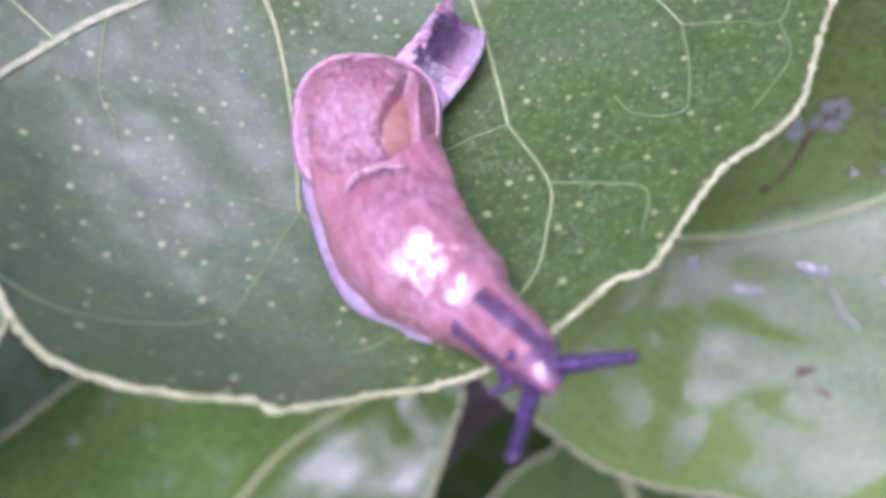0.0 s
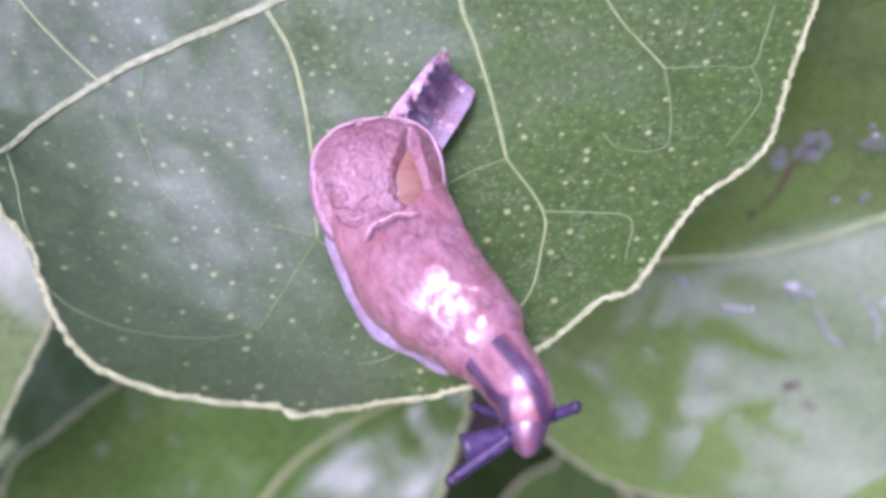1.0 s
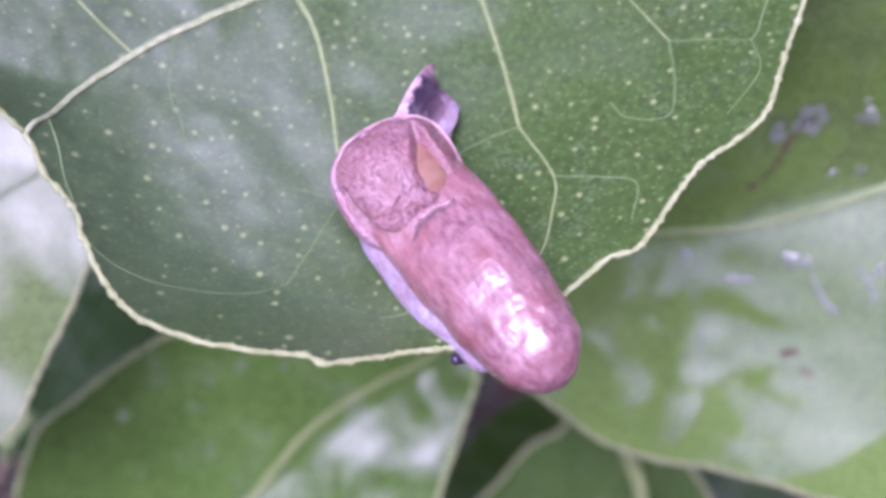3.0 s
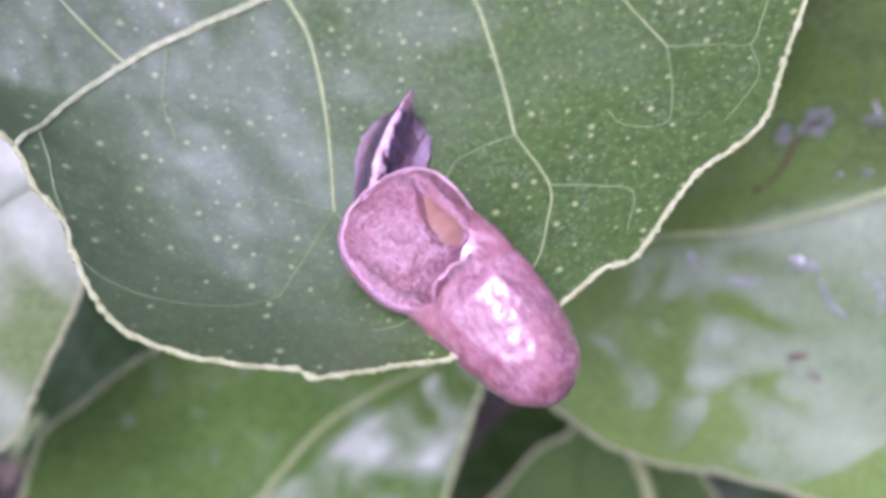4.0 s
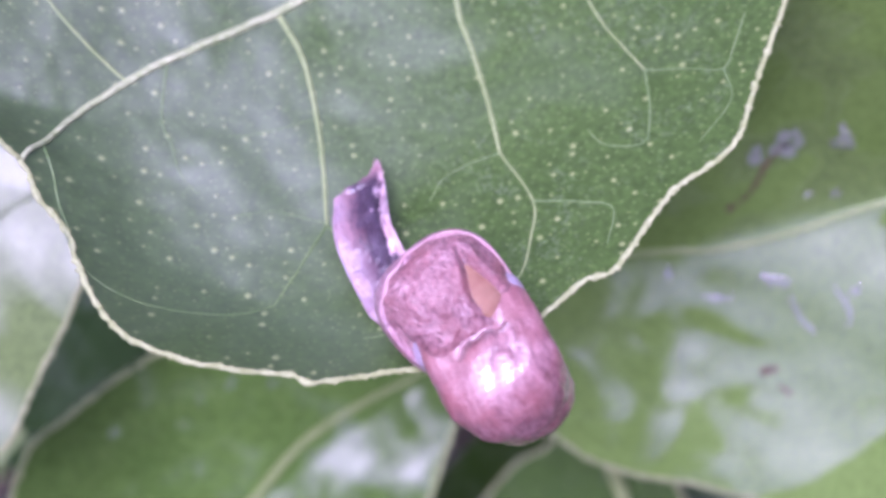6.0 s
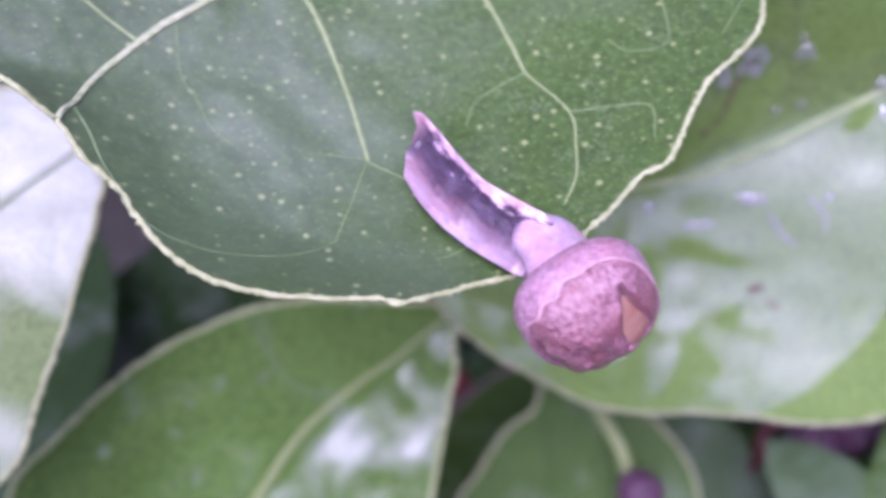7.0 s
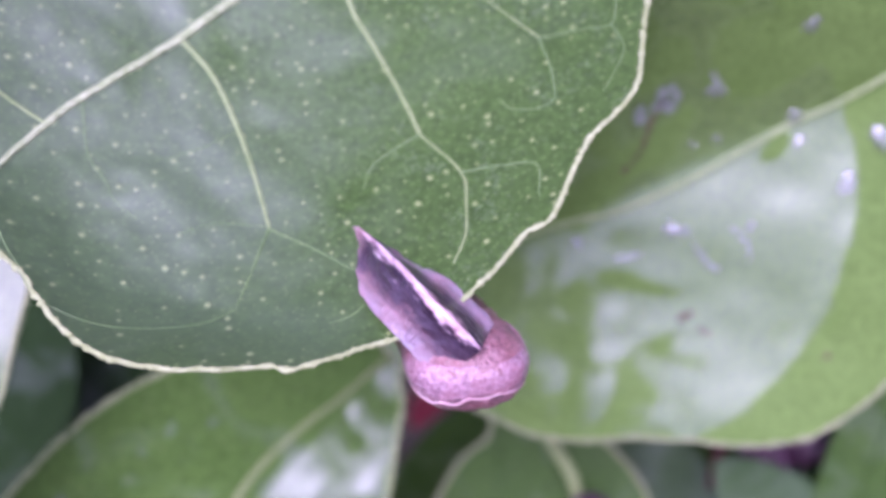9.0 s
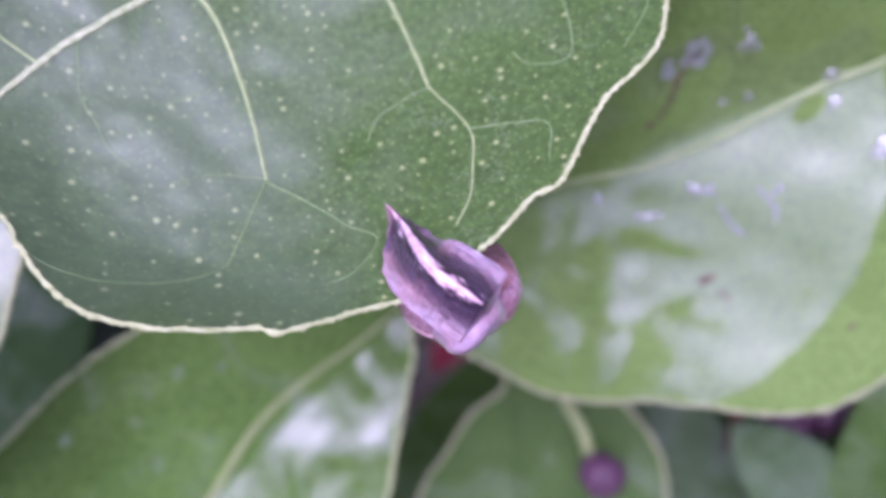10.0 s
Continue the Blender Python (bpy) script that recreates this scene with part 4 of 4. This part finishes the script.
stance(10.0, ((-0.3, -4.3, 3.5), (1.5, -9.5, 5.5), (3.9, -12.1, 5.2), (3.8, -7.7, -0.7), (2.7, -5.2, -3.6), (1.3, -1.6, -4.9), (-0.2, 1.4, -5.9), (-1.2, 4.1, -6.4)),
       ((0.15, -0.58, 0.80), (-0.06, -0.37, -0.93), (-0.04, -0.24, -0.97), (-0.01, -0.10, -0.99)),
       (-0.10, 0.93, -0.34), ((-1.2, 4.6, -6.5), (-2.2, 5.7, -6.6), (-1.2, 4.8, -6.8), (-2.2, 5.9, -6.9)))


def on_line(line, ups, s, straight=False):
    """Pose on the centre line at s from 0 (tail tip) to 7 (head)."""
    i = max(0, min(6, int(s)))
    f = s - i
    p = [line[max(0, i - 1)], line[i], line[i + 1], line[min(7, i + 2)]]
    if i == 0:
        p[0] = 2 * p[1] - p[2]
    if i == 6 or straight and i == 1:
        p[3] = 2 * p[2] - p[1]
    at = 0.5 * (2 * p[1] + (p[2] - p[0]) * f + (2 * p[0] - 5 * p[1] + 4 * p[2] - p[3]) * f * f + (3 * p[1] - p[0] - 3 * p[2] + p[3]) * f ** 3)
    way = 0.5 * ((p[2] - p[0]) + 2 * (2 * p[0] - 5 * p[1] + 4 * p[2] - p[3]) * f + 3 * (3 * p[1] - p[0] - 3 * p[2] + p[3]) * f * f)
    key = [0, 0, 0, 1, 2, 2, 3, 3]
    up = ups[key[i]].lerp(ups[key[i + 1]], f)
    return framed(at, way, up)


def along(table, x):
    """Read a table of (x, values) at x."""
    for (xa, *va), (xb, *vb) in zip(table, table[1:]):
        if x <= xb:
            f = max(0.0, (x - xa) / (xb - xa))
            f = f * f * (3 - 2 * f)
            return [p + (q - p) * f for p, q in zip(va, vb)]
    return list(table[-1][1:])


# resting body in mm from the tail's tip: half width, height
TAIL = [(-0.3, 0.20, 2.9), (1.0, 0.95, 3.25), (2.4, 1.65, 3.45), (4.2, 2.2, 3.55), (6.0, 2.45, 3.6), (10.0, 2.6, 3.7), (16.0, 2.75, 3.6)]
MANTLE = [(-2.0, 3.9, 1.1), (1.5, 4.15, 1.7), (4.2, 4.15, 2.75), (6.5, 3.9, 3.0), (9.0, 3.5, 2.85), (11.5, 3.05, 2.6), (14.0, 2.5, 2.3)]
NECK = [(0.0, 2.3, 2.0), (2.0, 2.0, 1.9), (4.5, 1.75, 1.75), (7.0, 1.35, 1.4), (9.0, 1.0, 1.1)]


def keeled_ring(x, w, h, n=40):
    """Tail section: thin keel on top, flanks, a flat pale fringe at the foot; z from 0 at the foot."""
    pts = []
    for k in range(n):
        a = 2 * math.pi * k / n
        c, s = math.cos(a), math.sin(a)
        if s >= 0:
            z = h * (0.12 + 0.88 * (1 - abs(c) ** 0.9) ** 1.05)
            y = w * c * (1.0 + 0.12 * (abs(c) > 0.82))
        else:
            z = h * 0.12 * (1 + 1.6 * s)
            y = w * c * 1.12
        near = max(0.0, 1 - max(0.0, x) / 4.0)
        zr = z / h
        lift = 0.80 * near ** 1.5
        z = lift * h + z * (1 - lift)
        pts.append((x + near * (0.6 * math.exp(-((zr - 0.45) / 0.24) ** 2) + 2.0 * max(0.0, 1 - zr / 0.6)), y, z))
    return pts


def round_ring(x, w, h, n=36, sq=0.92):
    pts = []
    for k in range(n):
        a = 2 * math.pi * k / n
        c, s = math.cos(a), math.sin(a)
        pts.append((x, w * math.copysign(abs(c) ** sq, c), h * math.copysign(abs(s) ** sq, s) * (1.0 if s > 0 else 0.8)))
    return pts


def fine_ring(x, w, h):
    return round_ring(x, w, h, 80)


def body_piece(name, table, ring, x0, half, material, label, drop=0.0, nose=0.0, n=15, lump=0.10, side=0.0, tuck=0.09, back=1.0, closed=False, power=3.0, front=3.0, crease=0.0):
    """A rigid slice of the resting body round x0, its ends tucked in; nose rounds off its front end."""
    rings = []
    for j in range(n):
        f = 2 * j / (n - 1) - 1
        x = x0 + f * half * (back if f < 0 else 1.0)
        w, h = along(table, x)
        e = 1 - tuck * f * f
        if closed:
            e = math.sqrt(max(0.004, 1 - abs(f) ** (power if f < 0 else front)))
        if nose and f > 0:
            e = math.sqrt(max(0.01, 1 - f * f))
        if nose < 0 and f < 0:
            e = math.sqrt(max(0.01, 1 - f * f))
        row = []
        for p in ring(x, w * e, h * e):
            q = Vector(p)
            k = lump * noise.noise(Vector((q.x * 0.55, q.y * 0.9, q.z * 0.9))) + lump * 0.5 * noise.noise(q * 2.2)
            q.y *= 1 + k * 0.25
            q.z *= 1 + k * 0.25
            if crease:
                out = Vector((0, q.y, q.z)).normalized()
                q += out * (crease * (noise.noise(Vector((q.x * 0.4, q.y * 0.8, q.z * 0.8))) + 0.6 * noise.noise(Vector((q.x * 1.2, q.y * 1.5, q.z * 1.5 + 9))) + 0.3 * noise.noise(q * 3.1)))
            row.append(Vector((q.x - x0, q.y + side, q.z - drop)) * MM)
        rings.append(row)
    return part(name, lofted(rings), material, slug, label, rest=(x0 * MM, -side * MM, drop * MM))


PIECES = []  # (object, how it is placed)
N_TAIL = 21
for k in range(N_TAIL):
    q = k / (N_TAIL - 1)
    PIECES.append((body_piece("tail_segment", TAIL, keeled_ring, 1.5 + 12.0 * q, 1.5, MAT_TAIL, "dark violet tail skin with a pale keel", drop=1.6, lump=0.12, nose=1.0 if k == N_TAIL - 1 else 0.0), ("tail", 0.12 + 1.83 * q)))
RUMP = [(0.0, 2.55, 1.5), (3.0, 2.9, 1.75), (6.0, 3.4, 2.0)]
for k in range(11):
    PIECES.append((body_piece("body_segment", RUMP, round_ring, 0.6 * k, 2.9, MAT_RUMP, "smooth pale mauve body side", closed=True, lump=0.03, n=25, power=2.4, front=2.4), ("rump", 2.16 + 0.066 * k)))
N_MANTLE = 25
for k in range(N_MANTLE):
    q = k / (N_MANTLE - 1)
    PIECES.append((body_piece("mantle_segment", MANTLE, fine_ring, 11.5 * q, 2.8, MAT_PINK, "glossy pink granular mantle", n=27, lump=0.05, closed=True, power=2.3, front=2.2, side=0.2, crease=0.11), ("line", 3.34 + 1.86 * q)))
FOOT = [(0.0, 3.4, 0.8), (3.0, 4.1, 1.2), (8.0, 4.3, 1.2), (13.0, 3.2, 0.8)]
for k in range(21):
    q = k / 20
    PIECES.append((body_piece("foot_segment", FOOT, round_ring, 13.0 * q, 2.8, MAT_SIDE, "pale lavender foot edge", drop=1.5 - 1.1 * q, side=-0.9, closed=True, n=17, lump=0.04), ("foot", 3.05 + 1.75 * q)))
for k in range(17):
    q = k / 16
    PIECES.append((body_piece("head" if k == 16 else "neck_segment", NECK, round_ring, 7.0 * q, 2.3 if k < 16 else 2.0, MAT_HEAD if k > 13 else MAT_NECK, "pink neck skin with dark stripes", closed=True, n=21, lump=0.10, power=2.6, front=2.6), ("line", 5.45 + 1.45 * q)))

# hump: rigid hind mantle with lobes and a window on the shell
def dome(u, v, grow=0.0):
    """Point of the hump (mm) at azimuth u from ahead to its left and polar angle v from its top."""
    r = math.sin(v) ** 0.88
    long = 5.1 if math.cos(u) > 0 else 4.0
    c, s = math.cos(u), math.sin(u)
    c, s = math.copysign(abs(c) ** 0.8, c), math.copysign(abs(s) ** 0.8, s)
    return Vector(((long + grow) * r * c, (4.4 + grow) * r * s, (3.7 + grow) * math.cos(v) * (1 if v < math.pi / 2 else 0.7)))


def window_depth(p):
    """How far the shell window is open at a point of the hump, 0 to 1: a drop shape along the left side."""
    s, c = window_axes(p.x, p.y)
    half = 0.22 + 0.36 * (s + 2.5)
    if s < -2.5 or s > 2.0:
        return 0.0
    if s > 0.8:
        half *= math.sqrt(max(0.0, 1 - ((s - 0.8) / 1.2) ** 2))
    return max(0.0, min(1.0, (half - abs(c)) * 1.5))


def window_axes(x, y):
    """Along and across the shell window."""
    x, y = (x - 0.45) / 1.2, y - 1.95
    a = radians(-8)
    return x * math.cos(a) + y * math.sin(a), -x * math.sin(a) + y * math.cos(a)


def sunk(x, y):
    """Depth of the window's floor, shallower at its wide end."""
    f = max(0.0, min(1.0, (window_axes(x, y)[0] + 1.6) / 3.2))
    return 1.25 - 0.95 * f


bm_rows = []
for i in range(1, 64):
    v = math.pi * i / 64
    row = []
    for k in range(96):
        p = dome(2 * math.pi * k / 96, v)
        if p.z > 0:
            p.z -= sunk(p.x, p.y) * window_depth(p)
            ang = math.degrees(2 * math.pi * k / 96)
            if 255 < ang < 335:
                mid = 61 + 4 * math.cos(radians(ang - 280) * 2)
                g = math.exp(-((math.degrees(v) - mid) / 6.5) ** 2) * math.sin(math.pi * (ang - 255) / 80)
                p = p * (1 - 0.36 * g)
        p = p * (1 + 0.055 * noise.noise(p * 0.6) + 0.024 * noise.noise(p * 1.7) + 0.012 * noise.noise(p * 3.4))
        row.append(p * MM)
    bm_rows.append(row)
hump = part("hump", lofted(bm_rows), MAT_HUMP, slug, "domed hind mantle of granular pink skin", rest=(0.03, 0, 0))
PIECES.append((hump, ("hump", 0)))

# amber shell in the window
rows = []
for i in range(8):
    f = i / 7
    row = []
    for k in range(24):
        a = 2 * math.pi * k / 24
        x, y = 0.30 + 2.95 * (1 - f) * math.cos(a), 2.0 + (1.15 + 0.45 * math.cos(a)) * (1 - f) * math.sin(a)
        q = max(0.05, 1 - (abs(x) / (5.1 if x > 0 else 4.0)) ** 2.27 - (y / 4.4) ** 2.27)
        row.append(Vector((x, y, 3.7 * math.sqrt(q) - sunk(x, y) + 0.16 + 0.12 * f)) * MM)
    rows.append(row)
part("shell", lofted(rows), MAT_SHELL, hump, "amber shell showing through the mantle opening")


def ridge(pairs, r, label, mat, lift=0.0, taper=0.5):
    """A raised rim that follows the hump through azimuth and polar angles (degrees)."""
    s = spline(pairs, 60)
    pts = [dome(radians(u), radians(v), lift) * MM for u, v in s]
    rr = [r * MM * (taper + (1 - taper) * math.sin(math.pi * (i + 1) / 62)) * (1 + 0.3 * noise.noise(Vector((i * 0.4, r * 7, 0)))) for i in range(60)]
    part("lobe_rim", tube(pts, rr, 8), mat, hump, label, rest=(0, 0, 0))


def lobe(us, rim, low, thick, label):
    """A flap of mantle skin that lies over the hump between azimuths, from its upper rim down to the foot."""
    rows = []
    for i in range(41):
        f = i / 40
        u = radians(us[0] + (us[1] - us[0]) * f)
        top = spline(rim, 41)[i][0]
        swell = thick * math.sin(math.pi * min(1, max(0, f * 0.94 + 0.03))) ** 0.5
        row = []
        for k in range(12):
            v = radians(top + (low - top) * k / 11)
            row.append(dome(u, v, swell * (0.75 + 0.25 * math.sin(k / 11 * math.pi))) * MM)
        for k in range(11, -1, -1):
            v = radians(top + (low - top) * k / 11)
            row.append(dome(u, v, -0.35) * MM)
        rows.append(row)
    part("mantle_lobe", lofted(rows), MAT_LOBE, hump, label, rest=(0.05, 0, 0))


lobe((30, 188), [(74, 0), (70, 0), (68, 0), (70, 0), (73, 0), (71, 0)], 118, 0.2, "mantle lobe beside the shell opening")
lobe((182, 335), [(68, 0), (66, 0), (72, 0), (75, 0), (74, 0), (72, 0)], 118, 0.2, "mantle lobe along the foot")
ridge([(188, 71), (156, 73), (125, 70), (93, 68), (62, 70), (30, 74)], 0.075, "pale pink rim of the mantle lobe", MAT_RIM_PINK, 0.14, 0.25)
ridge([(160, 77), (174, 70), (184, 72), (194, 63), (208, 66), (222, 62), (240, 70), (256, 75)], 0.12, "pale pink rim of the mantle lobe", MAT_RIM_PINK, 0.14, 0.25)

# wet wrinkle where the hump meets the mantle ahead
pts, rr = [], []
for i in range(48):
    f = i / 47
    a = radians(62 + 60 * f)
    x = 0.2 + 0.35 * noise.noise(Vector((f * 4.0, 4.4, 0))) + 0.5 * (2 * f - 1) ** 2
    pts.append(Vector((x, 3.97 * math.cos(a) + 0.2, 2.58 * math.sin(a))) * MM)
    rr.append(0.20 * MM * math.sin(math.pi * (i + 1) / 49) ** 0.4 * (1 + 0.22 * noise.noise(Vector((f * 9.0, 4.4, 3.0)))))
PIECES.append((part("mantle_fold", tube(pts, rr, 12), MAT_FOLD, slug, "wet glossy fold of mantle skin", rest=(0.07, 0.0044, 0)), ("line", 3.58)))

# tentacles
def tentacle(name, length, r0, r1, eye):
    s = spline([(-length, 0, 0), (-length * 0.6, 0, 0.02), (-0.3, 0, 0), (0, 0, 0)], 20)
    ob = part(name, tube([q * MM for q in s], [(r0 + (r1 - r0) * (i / 19) ** 0.6) * MM for i in range(20)], 10), MAT_TENT, slug, "dark violet tentacle")
    bm = bmesh.new()
    bmesh.ops.create_uvsphere(bm, u_segments=14, v_segments=10, radius=eye * MM)
    part("eye", bm, MAT_DARK, ob, "dark eye knob")
    return ob


MAT_TENT = grain_material("tentacle_skin", (0.018, 0.010, 0.034), (0.105, 0.065, 0.155), 2600, 0.2, 0.3)
for n_tip in (2, 3):
    PIECES.append((tentacle("lower_tentacle", 3.2, 0.42, 0.24, 0.28), ("tip", n_tip)))
for n_tip in (0, 1):
    PIECES.append((tentacle("tentacle", 7.0, 0.85, 0.33, 0.42), ("tip", n_tip)))


def motions():
    for ob, (how, s) in PIECES:
        rows = []
        for t, line, ups, ahead, tips in STANCES:
            if how == "line":
                m = on_line(line, ups, s)
            elif how == "rump":
                m = Matrix.Translation((0, 0, -0.0034 if t > 8.7 else (-0.0026 if t > 8.2 else (-0.0020 if t > 7.8 else (-0.0016 if 3 < t < 6 else (-0.0004 if t > 7.2 else 0)))))) @ on_line(line, ups, s)
            elif how == "foot":
                m = on_line(line, ups, 3.0 + 0.25 * (s - 3.05) if t > 6 else (3.05 + 0.45 * (s - 3.05) if t > 3 else s)) @ Matrix.Translation((0, 0.0010 if t > 6 else 0.0005 if t > 3 else (0.0004 if t < 1.2 else 0.0), 0.0010 if t > 6 else (-0.0006 if t > 3 else 0)))
            elif how == "tail":
                m = on_line(line, ups, min(s, 1.9999), True)
            elif how == "hump":
                m = framed(line[3], ahead, ups[1], "up")
            else:
                m = framed(tips[s], tips[s] - line[7], ups[3])
            rows.append((t, m))
        walk(ob, rows)


motions()
